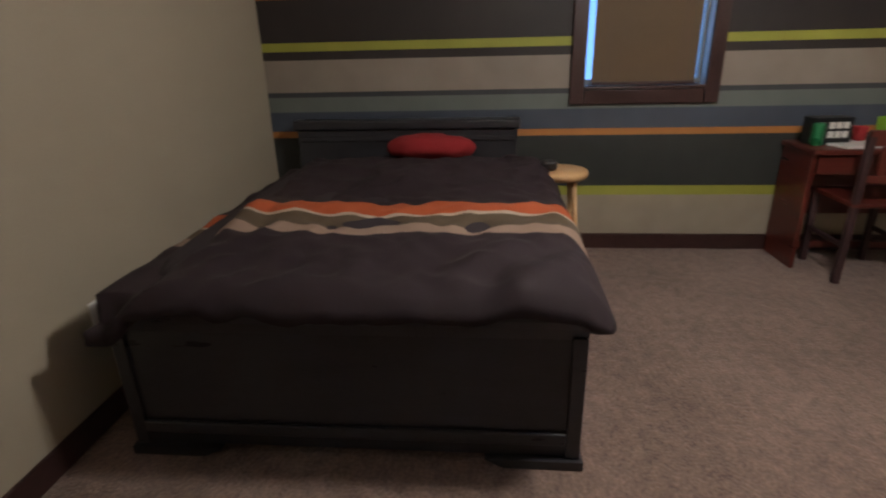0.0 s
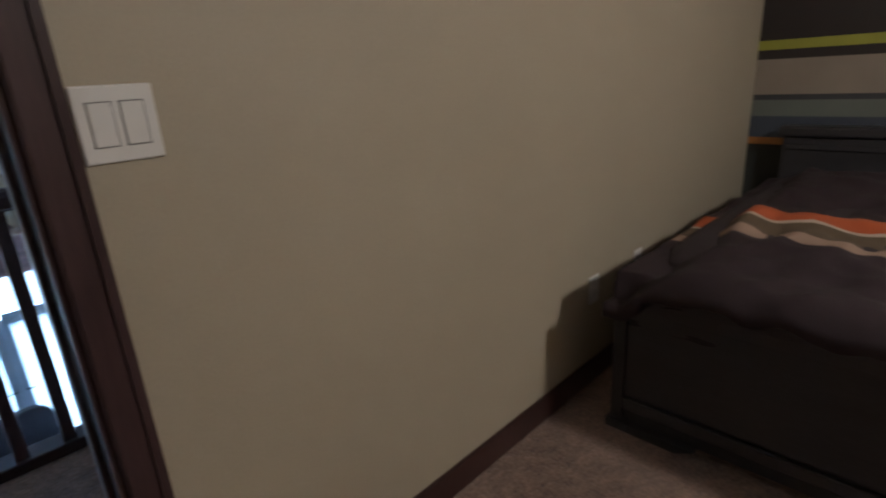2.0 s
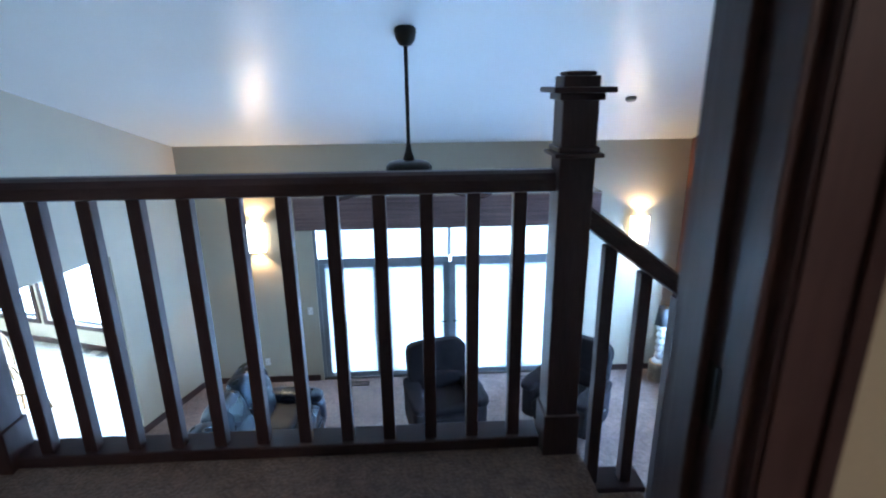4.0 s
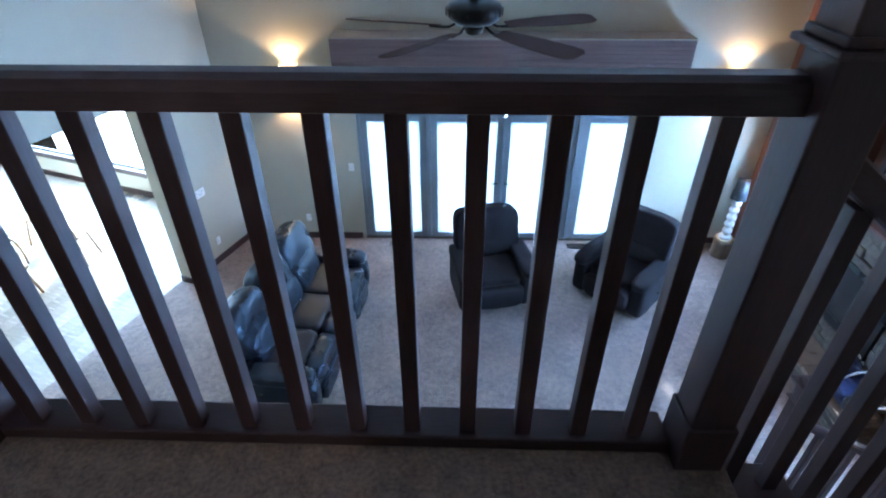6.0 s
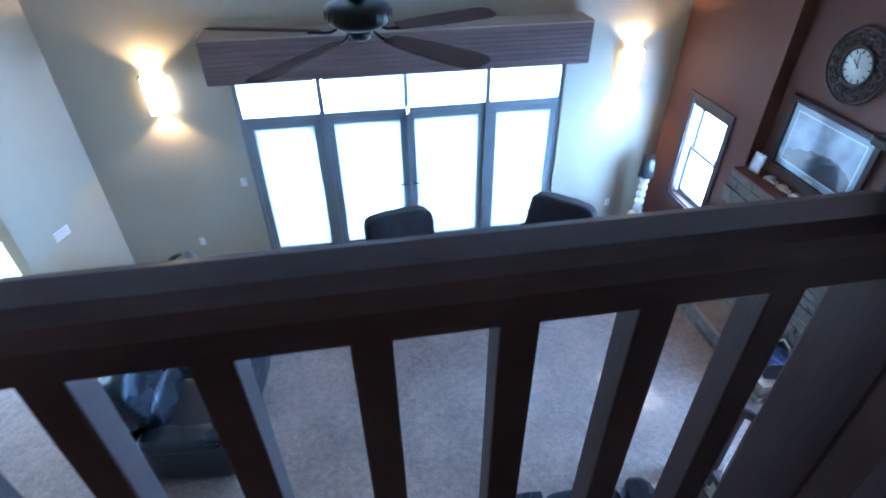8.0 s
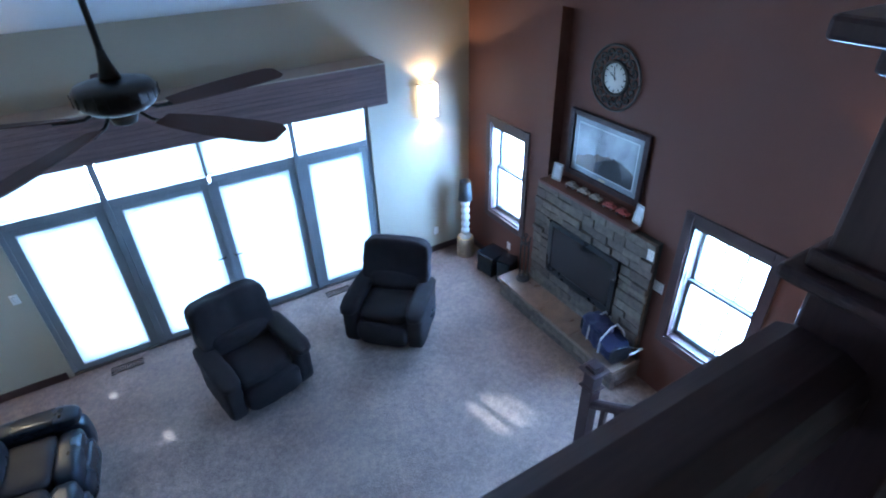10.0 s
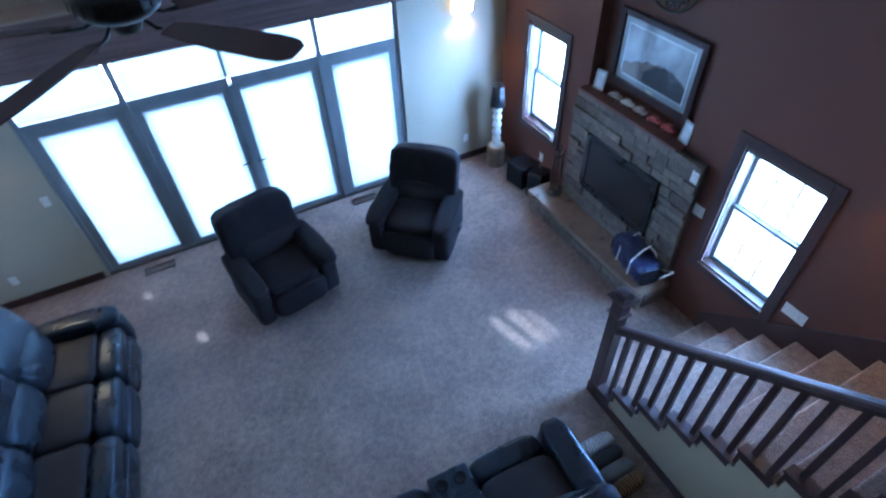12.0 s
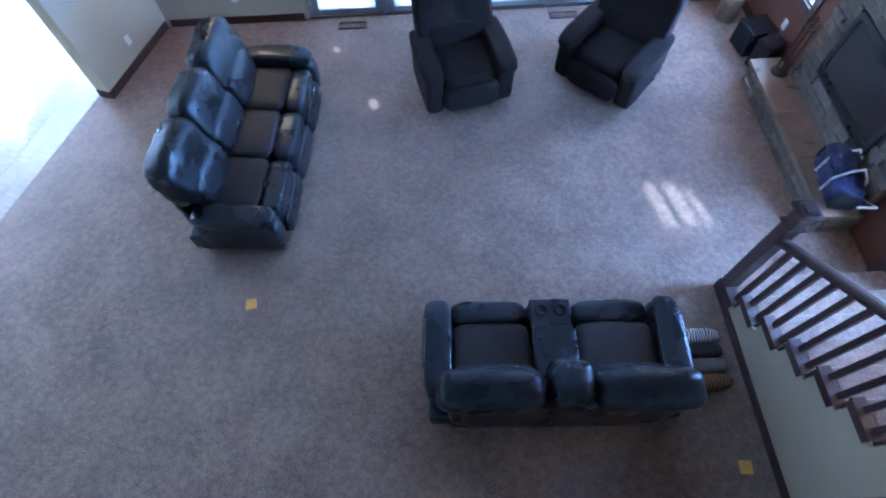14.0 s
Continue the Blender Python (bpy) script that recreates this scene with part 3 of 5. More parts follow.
def side_window(name, y0, y1, z0, z1, cols):
    w = thing(name, "dark-cased double-hung window beside the fireplace, bright with daylight", "window", kind="structure")
    t, x = 0.085, XR
    part("casing", box(x - 0.022, x - 0.001, y0 - t, y0 + 0.004, z0 - t, z1 + t, 0.005), TRIM, w)
    part("casing", box(x - 0.022, x - 0.001, y1 - 0.004, y1 + t, z0 - t, z1 + t, 0.005), TRIM, w)
    part("casing", box(x - 0.022, x - 0.001, y0 + 0.005, y1 - 0.005, z1 - 0.004, z1 + t, 0.005), TRIM, w)
    part("sill", box(x - 0.03, x - 0.001, y0 + 0.005, y1 - 0.005, z0 - t, z0 + 0.004, 0.006), TRIM, w)
    part("frame", boxes((x + 0.001, x + 0.195, y0 + 0.002, y0 + 0.022, z0 + 0.002, z1 - 0.002), (x + 0.001, x + 0.195, y1 - 0.022, y1 - 0.002, z0 + 0.002, z1 - 0.002), (x + 0.001, x + 0.195, y0 + 0.023, y1 - 0.023, z0 + 0.002, z0 + 0.022), (x + 0.001, x + 0.195, y0 + 0.023, y1 - 0.023, z1 - 0.022, z1 - 0.002)), TRIM, w)
    for a, b in ((y0 + 0.0225, y0 + 0.0235), (y1 - 0.0235, y1 - 0.0225)):
        part("jamb_liner", box(x + 0.060, x + 0.190, a, b, z0 + 0.024, z1 - 0.024), PLASTIC, w, "white vinyl jamb liner")
    zm = (z0 + z1) / 2
    for k, (a, b, xo) in enumerate(((z0 + 0.024, zm + 0.02, 0.10), (zm - 0.02, z1 - 0.024, 0.138))):
        s = part("sash", boxes((x + xo, x + xo + 0.035, y0 + 0.024, y0 + 0.062, a, b), (x + xo, x + xo + 0.035, y1 - 0.062, y1 - 0.024, a, b), (x + xo, x + xo + 0.035, y0 + 0.063, y1 - 0.063, a, a + 0.045), (x + xo, x + xo + 0.035, y0 + 0.063, y1 - 0.063, b - 0.038, b), bevel=0.003), FRAME, w)
        g = part("pane", box(x + xo + 0.014, x + xo + 0.018, y0 + 0.055, y1 - 0.055, a + 0.04, b - 0.03), GLASS, s)
        g.visible_shadow = False
        for c in range(1, cols):
            yy = y0 + 0.062 + (y1 - y0 - 0.124) * c / cols
            part("muntin", box(x + xo + 0.008, x + xo + 0.013, yy - 0.008, yy + 0.008, a + 0.046, b - 0.039), FRAME, s)
    part("rolled_shade", box(x + 0.012, x + 0.052, y0 + 0.024, y1 - 0.024, z1 - 0.075, z1 - 0.024, 0.008), mat("brown_rolled_shade", (0.09, 0.065, 0.05), 0.8, 0.1), w, "rolled-up brown shade")
    part("sash_lock", box(x + 0.085, x + 0.099, (y0 + y1) / 2 - 0.03, (y0 + y1) / 2 + 0.03, zm + 0.021, zm + 0.033, 0.003), FRAME, w)


side_window("window_3", *W1, 1)
side_window("window_4", *W2, 3)


def valance():
    v = thing("valance", "long boxed woven-wood valance above the glazed doors", "valance")
    x0, x1, y0, z0, z1 = -1.987, 2.173, 6.656, -0.67, -0.227
    part("face", box(x0, x1, y0, y0 + 0.02, z0, z1, 0.003), WOVEN, v)
    n = 9
    for i in range(n):
        z = z0 + (z1 - z0) * (i + 0.5) / n
        part("slat", box(x0 - 0.002, x1 + 0.002, y0 - 0.006, y0 - 0.0005, z - 0.019, z + 0.019, 0.002), WOVEN, v)
    for x in (x0, x1 - 0.02):
        part("side", box(x, x + 0.02, y0 + 0.021, YW - 0.001, z0, z1, 0.003), WOVEN, v)
    part("top_board", box(x0 - 0.004, x1 + 0.004, y0 - 0.012, YW - 0.001, z1 + 0.001, z1 + 0.02, 0.003), mat("valance_board", (0.30, 0.22, 0.17), 0.6, 0.15), v)


valance()


def sconce(m, tilt=""):
    """A half-box wall light with a dark frame and a white shade, facing -y."""
    s = thing("wall_sconce", "lit wall sconce with white linen shade and bronze frame", "wall light", m, "great room sconces")
    w, h, d = 0.26, 0.44, 0.09
    bm = box(-w / 2 + 0.012, w / 2 - 0.012, -d + 0.006, -d + 0.009, -h + 0.012, -0.012)
    quad_box(bm, -w / 2 + 0.012, -w / 2 + 0.015, -d + 0.01, -0.002, -h + 0.012, -0.012)
    quad_box(bm, w / 2 - 0.015, w / 2 - 0.012, -d + 0.01, -0.002, -h + 0.012, -0.012)
    part("shade", bm, glow("lit_linen_shade", (1.0, 0.88, 0.68), 8.0), s, "glowing white linen shade")
    part("frame", boxes((-w / 2, -w / 2 + 0.011, -d, -0.001, -0.011, 0), (w / 2 - 0.011, w / 2, -d, -0.001, -0.011, 0), (-w / 2 + 0.0115, w / 2 - 0.0115, -d, -d + 0.012, -0.011, 0),
                        (-w / 2, -w / 2 + 0.011, -d, -d + 0.012, -h, -0.0115), (w / 2 - 0.011, w / 2, -d, -d + 0.012, -h, -0.0115), (-w / 2 + 0.0115, w / 2 - 0.0115, -d, -d + 0.012, -h, -h + 0.011)), BRONZE, s)
    part("back_plate", box(-0.06, 0.06, -0.02, -0.001, -h + 0.1, -0.1, 0.003), BRONZE, s)
    part("bulb", lathe([(0.008, -0.04), (0.02, -0.03), (0.024, 0.0), (0.018, 0.03), (0.004, 0.045)], 12, (0, -0.045, -0.22)), glow("lit_bulb", (1.0, 0.8, 0.5), 12), s)
    c = m @ Vector((0, -0.07, 0.02))
    u = m @ Vector((0, -0.075, 1.0))
    e = m @ Vector((0, -0.07, -h - 0.02))
    lamp("sconce_uplight", "SPOT", c, 30, WARM, target=u, radius=0.05).data.spot_size = radians(120)
    lamp("sconce_downlight", "SPOT", e, 24, WARM, target=m @ Vector((0, -0.075, -2)), radius=0.05).data.spot_size = radians(115)


sconce(pose(-2.615, YW, -0.62))
sconce(pose(2.89, YW, -0.635))
sconce(pose(XR, 2.05, -0.35, 0, 0, -90))

# ---- stairs ----
SY, SX = 3.13, 2.20                       # first nosing of the lower flight; foot of the upper flight


def stairs():
    s = thing("staircase", "carpeted L-shaped staircase with dark-stained stepped side trim", "stairs")
    for k in range(8):
        y, z = SY - RUN * k, ZF + RISE * (k + 1)
        bm = box(2.16, XR - 0.022, y - RUN - 0.02, y, z - 0.045 - (0.14 if k == 0 else 0.14), z, 0.018, 3)
        part("step", bm, CARPET, s)
    part("landing", box(2.16, XR - 0.003, YC + 0.003, SY - RUN * 8, ZF + RISE * 9 - 0.2, ZF + RISE * 9, 0.012), CARPET, s)
    for j in range(1, 8):
        x, z = 0.20 + RUN * j, -RISE * j
        part("step", box(x - RUN - 0.02, x, YC + 0.022, 1.18, z - 0.185, z, 0.018, 3), CARPET, s)
    # wall skirts
    poly = [(SY + 0.10, ZF + 0.003), (SY + 0.10, ZF + 0.22), (SY - RUN * 8, ZF + RISE * 8 + 0.42), (SY - RUN * 8, ZF + RISE * 8 - 0.2), (SY - 0.3, ZF + 0.003)]
    part("wall_skirt", prism(poly, "x", XR - 0.02, XR - 0.001), TRIM, s)
    for k in range(8):
        y, z = SY - RUN * k, ZF + RISE * (k + 1)
        part("tread_end", box(2.07, 2.159, y - RUN + 0.002, y + 0.012, z - 0.02, z + 0.006, 0.004), WOOD, s)
        part("riser_end", box(2.085, 2.159, y - 0.022, y, z - RISE + 0.008, z - 0.021, 0.002), WOOD, s)
        part("bracket", box(2.078, 2.0845, y - RUN + 0.004, y - 0.002, z - 0.075, z - 0.021, 0.001), WOOD, s)
    for j in range(1, 8):
        x, z = 0.20 + RUN * j, -RISE * j
        part("tread_end", box(x - RUN + 0.002, x + 0.012, 1.181, 1.30, z - 0.02, z + 0.006, 0.004), WOODX, s)
        part("riser_end", box(x - 0.022, x, 1.181, 1.285, z - RISE + 0.008, z - 0.021, 0.002), WOODX, s)


stairs()
low = [(SY - 0.03, ZF)]
for k in range(8):
    low += [(SY - 0.03 - RUN * k, ZF + RISE * (k + 1) - 0.022), (SY - 0.03 - RUN * (k + 1), ZF + RISE * (k + 1) - 0.022)]
low += [(1.15, ZF)]
setting("wall_stair_side", prism(low, "x", 2.09, 2.155), TAN, "tan wall under the lower stair flight", "wall")
up = [(0.10, ZF), (0.10, -0.31)]
for j in range(1, 9):
    up += [(0.20 + RUN * (j - 1), -RISE * j - 0.022 if j < 9 else 0), (0.20 + RUN * j, -RISE * j - 0.022)]
up += [(2.20, ZF)]
setting("wall_stair_front", prism(up, "y", 1.19, 1.275), TAN, "tan wall under the upper stair flight", "wall")
setting("baseboard_stair", box(2.075, 2.089, 1.28, SY - 0.03, ZF + 0.002, ZF + 0.10, 0.003), TRIM, "dark-stained wooden baseboard along the stair wall", "baseboard")
setting("fascia_loft", box(-2.6, 0.10, 1.201, 1.30, -0.32, -0.001), TRIM, "dark-stained edge board of the loft", "trim")


def newel(parent, x, y, z, h, cap=True):
    """A square box newel: plinth, shaft, bands and a capped top."""
    p = part("newel_post", box(x - 0.052, x + 0.052, y - 0.052, y + 0.052, z + 0.002, z + h, 0.004), WOOD, parent)
    part("plinth", box(x - 0.060, x + 0.060, y - 0.060, y + 0.060, z + 0.003, z + 0.16, 0.005), WOOD, p)
    for a, b, r in ((h - 0.225, h - 0.212, 0.072), (h - 0.212, h - 0.195, 0.060), (h - 0.046, h - 0.030, 0.088), (h - 0.066, h - 0.046, 0.064)):
        part("band", box(x - r, x + r, y - r, y + r, z + a, z + b, 0.004), WOOD, p)
    part("cap", box(x - 0.042, x + 0.042, y - 0.042, y + 0.042, z + h + 0.0005, z + h + 0.012, 0.005), WOOD, p)
    return p


def handrail_profile():
    return [(-0.045, 0.006), (-0.045, 0.040), (-0.036, 0.058), (-0.018, 0.066), (0.018, 0.066), (0.036, 0.058), (0.045, 0.040), (0.045, 0.006), (0.030, 0.0), (-0.030, 0.0)]


BYC = 1.233


def loft_railing():
    r = thing("loft_railing", "dark-stained wooden loft railing with square balusters and box newels", "railing")
    bm = prism([(BYC + a, 0.911 + b) for a, b in handrail_profile()], "x", -1.708, 0.072)
    part("handrail", bm, WOODX, r)
    part("handrail", prism([(BYC + a, 0.911 + b) for a, b in handrail_profile()], "x", -2.6, -1.812), WOODX, r)
    part("shoe", box(-2.6, 0.064, 1.195, 1.300, 0.002, 0.045, 0.006), WOODX, r)
    me = None
    for k in range(1, 18):
        x = 0.117 - 0.144 * k
        if abs(x + 1.76) < 0.08:
            continue
        if me is None:
            ob = part("baluster", box(-0.0205, 0.0205, -0.0205, 0.0205, 0.0455, 0.915, 0.0025), WOOD, r, m=pose(x, BYC, 0))
            me = ob.data
        else:
            shared("baluster", me, r, pose(x, BYC, 0))
    newel(r, 0.124, 1.205, 0, 1.245)
    newel(r, -1.76, 1.225, 0, 1.245)


loft_railing()


def stair_railing():
    r = thing("stair_railing", "dark-stained wooden stair railing with square balusters", "railing")
    newel(r, 2.135, 3.10, ZF, 1.38)
    zl = ZF + RISE * 9
    newel(r, 2.135, 1.233, zl - 0.3, 1.6)
    k = RISE / RUN

    def sloped(a, b, fixed, axis):
        """a, b: (along, z) ends of the rail's underside."""
        bm = bmesh.new()
        ends = []
        for s, z in (a, b):
            ring = []
            for o, h in handrail_profile():
                ring.append(bm.verts.new((s, fixed + o, z + h * 1.15) if axis == "x" else (fixed + o, s, z + h * 1.15)))
            ends.append(ring)
        n = len(ends[0])
        for i in range(n):
            bm.faces.new((ends[0][i], ends[0][(i + 1) % n], ends[1][(i + 1) % n], ends[1][i]))
        bm.faces.new(ends[0][::-1]), bm.faces.new(ends[1])
        bmesh.ops.recalc_face_normals(bm, faces=bm.faces[:])
        return bm
    z0 = -2.215
    part("handrail", sloped((3.047, z0), (1.29, z0 + k * (3.047 - 1.29)), 2.135, "y"), WOOD, r)
    for i in range(8):
        for f in (0.07, 0.195):
            y = SY - RUN * i - f
            if y > 3.02 or y < 1.31:
                continue
            base = ZF + RISE * (i + 1) + 0.0065
            part("baluster", box(2.115, 2.155, y - 0.0205, y + 0.0205, base, z0 + k * (3.047 - y) + 0.002, 0.0025), WOOD, r)
    zu = 0.775
    part("handrail", sloped((0.178, zu + 0.02), (2.08, zu + 0.02 - k * 1.902), BYC, "x"), WOODX, r)
    for j in range(1, 8):
        for f in (0.06, 0.185):
            x = 0.20 + RUN * (j - 1) + f + 0.01
            base = -RISE * j + 0.0065
            part("baluster", box(x - 0.0205, x + 0.0205, BYC - 0.0205, BYC + 0.0205, base, zu + 0.02 - k * (x - 0.178) + 0.002, 0.0025), WOOD, r)


stair_railing()

# ---- ceiling fan ----


def ceiling_fan():
    x, y = -0.40, 4.08
    zc = ceiling_z(y)
    f = thing("ceiling_fan", "dark bronze ceiling fan on a long rod with five brown blades", "fan", pose(x, y, 0.49))
    h = zc - 0.49
    part("canopy", lathe([(0.02, h - 0.12), (0.05, h - 0.11), (0.075, h - 0.07), (0.085, h - 0.02), (0.085, h + 0.03)], 24), BRONZE, f)
    part("downrod", tube([(0, 0, 0.16), (0, 0, h - 0.1)], 0.016, 12), BRONZE, f)
    part("coupling", lathe([(0.05, 0.12), (0.045, 0.15), (0.028, 0.20), (0.018, 0.26)], 20), BRONZE, f)
    part("motor_housing", lathe([(0.07, -0.03), (0.12, -0.02), (0.165, 0.01), (0.185, 0.05), (0.185, 0.085), (0.165, 0.11), (0.10, 0.125), (0.03, 0.13)], 36), BRONZE, f)
    for i in range(24):
        part("vent_fin", box(0.1855, 0.1895, -0.006, 0.006, 0.035, 0.085, 0.001, m=Matrix.Rotation(2 * math.pi * i / 24, 4, "Z")), BRONZE, f)
    part("switch_cup", lathe([(0.03, -0.09), (0.055, -0.08), (0.065, -0.05), (0.065, -0.031)], 20), BRONZE, f)
    blade_m = mat("brown_fan_blade", (0.060, 0.022, 0.015), 0.85, 0.2, 3, 40, 0.1, stretch=(0.5, 6, 1))
    prof = [(0.24, 0.045), (0.35, 0.062), (0.55, 0.078), (0.78, 0.082), (0.87, 0.074), (0.91, 0.045)]
    for i in range(5):
        m = Matrix.Rotation(radians(20 + 72 * i), 4, "Z") @ Matrix.Rotation(radians(10), 4, "X")
        pts = [(r, w) for r, w in prof] + [(r, -w) for r, w in prof[::-1]]
        b = part("blade", prism(pts, "z", -0.045, -0.038), blade_m, f, m=m)
        part("blade_iron", tube([(0.10, 0, -0.012), (0.17, 0, -0.05), (0.22, 0.0, -0.053), (0.30, 0.03, -0.050)], 0.009), BRONZE, b)
        part("blade_iron", tube([(0.20, 0, -0.053), (0.30, -0.03, -0.050)], 0.009), BRONZE, b)


ceiling_fan()

# ---- fireplace ----


def fireplace():
    f = thing("fireplace", "stacked-stone fireplace with black glass firebox and raised stone hearth", "fireplace")
    x0 = XR - 0.10
    ya, yb, zb, zt = 3.69, 5.43, ZF + 0.30, -1.47
    fy0, fy1, fz0, fz1 = 4.06, 5.12, -2.56, -1.86
    rng = random.Random(5)
    part("backing", boxes((x0 + 0.03, XR - 0.001, ya + 0.01, fy0 - 0.001, zb, zt - 0.005), (x0 + 0.03, XR - 0.001, fy1 + 0.001, yb - 0.01, zb, zt - 0.005), (x0 + 0.03, XR - 0.001, fy0, fy1, fz1 + 0.001, zt - 0.005), (x0 + 0.03, XR - 0.001, fy0, fy1, zb, fz0 - 0.001)), mat("dark_mortar", (0.05, 0.045, 0.04), 0.9, 0.2), f)
    z = zb + 0.002
    while z < zt - 0.02:
        h = min(rng.choice((0.055, 0.075, 0.095, 0.115)), zt - z)
        y = ya
        while y < yb - 0.02:
            w = min(rng.uniform(0.14, 0.38), yb - y)
            a, b = y, y + w
            if z + h > fz0 + 0.01 and z < fz1 - 0.01:
                if a < fy0 < b:
                    b = fy0 if b < fy1 else fy0
                elif fy0 <= a < fy1:
                    if b > fy1 + 0.04:
                        a = fy1
                    else:
                        y += w
                        continue
            if b - a > 0.03:
                o = rng.uniform(-0.022, 0.014)
                bm = box(x0 + o, XR - 0.06, a + 0.0015, b - 0.0015, z + 0.0015, z + h - 0.0015, 0.006, 1)
                for v in bm.verts:
                    v.co += Vector((rng.uniform(-1, 1) * 0.004, rng.uniform(-1, 1) * 0.003, rng.uniform(-1, 1) * 0.003))
                part("stone", bm, STONE, f)
            y += w
        z += h
    part("mantel_ledge", box(XR - 0.135, XR + 0.150, NI[0] + 0.003, NI[1] - 0.003, -1.466, -1.432, 0.006), mat("red_brown_ledge", (0.13, 0.045, 0.03), 0.45, 0.2), f)
    b = part("firebox", boxes((x0 - 0.032, x0 + 0.02, fy0, fy0 + 0.06, fz0, fz1), (x0 - 0.032, x0 + 0.02, fy1 - 0.06, fy1, fz0, fz1), (x0 - 0.032, x0 + 0.02, fy0 + 0.061, fy1 - 0.061, fz1 - 0.06, fz1), (x0 - 0.032, x0 + 0.02, fy0 + 0.061, fy1 - 0.061, fz0, fz0 + 0.08), bevel=0.003), FIREBLACK, f)
    part("glass_front", box(x0 - 0.022, x0 - 0.016, fy0 + 0.061, fy1 - 0.061, fz0 + 0.081, fz1 - 0.061), mat("dark_fire_glass", (0.010, 0.009, 0.009), 0.08, 0.05, bump=0), b)
    for i in range(5):
        part("louvre", box(x0 - 0.036, x0 - 0.0325, fy0 + 0.07, fy1 - 0.07, fz0 + 0.012 + i * 0.013, fz0 + 0.019 + i * 0.013), FIREBLACK, b)
    # hearth: stone front, brown slabs on top
    hy0, hy1, hx0, hz = 3.65, 5.64, 3.11, ZF + 0.30
    part("hearth_core", box(hx0 + 0.03, XR - 0.001, hy0 + 0.02, hy1 - 0.02, ZF + 0.002, hz - 0.052), STONE, f)
    z = ZF + 0.002
    for row in range(3):
        y = hy0
        while y < hy1 - 0.02:
            w = min(rng.uniform(0.16, 0.36), hy1 - y)
            bm = box(hx0 + rng.uniform(0, 0.015), hx0 + 0.08, y + 0.003, y + w - 0.003, z + 0.003, z + 0.078, 0.006, 1)
            part("hearth_stone", bm, STONE, f)
            y += w
        for yy in (hy0, hy1 - 0.05):
            part("hearth_stone", box(hx0 + 0.09, XR - 0.003, yy, yy + 0.05, z + 0.003, z + 0.078, 0.006, 1), STONE, f)
        z += 0.082
    ys = (hy0 - 0.02, 4.30, 4.88, hy1 + 0.02)
    for a, c in zip(ys, ys[1:]):
        part("hearth_slab", box(hx0 - 0.025, XR - 0.10, a + 0.003, c - 0.003, hz - 0.050, hz, 0.006), SLAB, f)


fireplace()


def framed_print():
    p = thing("framed_picture", "large framed print with a pale mat in a dark wooden frame", "picture")
    x, y0, y1, z0, z1 = XR + 0.150, 4.15, 5.21, -1.34, -0.60
    t = 0.06
    part("frame", boxes((x - 0.04, x - 0.001, y0, y0 + t, z0, z1), (x - 0.04, x - 0.001, y1 - t, y1, z0, z1), (x - 0.04, x - 0.001, y0 + t + 0.001, y1 - t - 0.001, z0, z0 + t), (x - 0.04, x - 0.001, y0 + t + 0.001, y1 - t - 0.001, z1 - t, z1), bevel=0.006), WOOD, p)
    part("mat_board", box(x - 0.014, x - 0.010, y0 + t, y1 - t, z0 + t, z1 - t), mat("blue_grey_mat", (0.22, 0.24, 0.25), 0.8, 0.05), p)
    part("inner_mat", box(x - 0.016, x - 0.0145, y0 + t + 0.06, y1 - t - 0.06, z0 + t + 0.06, z1 - t - 0.06), mat("pale_mat_line", (0.6, 0.62, 0.62), 0.8, 0.02), p)
    part("print", box(x - 0.018, x - 0.0165, y0 + t + 0.07, y1 - t - 0.07, z0 + t + 0.07, z1 - t - 0.07), mat("muted_sky_print", (0.15, 0.17, 0.19), 0.6, 0.35, 2.5, 8, 0.0, second=(0.30, 0.32, 0.34)), p)
    a, b, zb = y0 + t + 0.071, y1 - t - 0.071, z0 + t + 0.071
    ridge = [(a, zb), (b, zb)] + [(b + (a - b) * k / 16, zb + 0.10 + 0.13 * math.sin(2.6 * k / 16) + 0.015 * math.sin(k * 2.3)) for k in range(17)]
    part("printed_ridge", prism(ridge, "x", x - 0.0186, x - 0.0181), mat("hazy_brown_print_ink", (0.12, 0.085, 0.07), 0.6, 0.5, 9, 30, 0.0), p)
    mound = [(a + 0.001, zb + 0.001), (a + 0.52, zb + 0.001)] + [(a + 0.52 - 0.519 * k / 16, zb + 0.03 + 0.21 * math.sin(math.pi * (0.12 + 0.72 * k / 16)) + 0.010 * math.sin(k * 1.9)) for k in range(17)]
    part("printed_mound", prism(mound, "x", x - 0.0194, x - 0.0189), mat("dark_print_ink", (0.028, 0.026, 0.030), 0.6, 0.5, 12, 40, 0.0), p)
    part("title_plate", box(x - 0.0185, x - 0.0165, 4.63, 4.72, z0 + t + 0.012, z0 + t + 0.035), mat("brass_title_plate", (0.5, 0.42, 0.25), 0.4, 0.1), p)
    g = part("glazing", box(x - 0.024, x - 0.022, y0 + t, y1 - t, z0 + t, z1 - t), glass("picture_glass"), p)
    g.data.materials[0].node_tree.nodes["Principled BSDF"].inputs["IOR"].default_value = 1.4
    g.visible_shadow = False


framed_print()


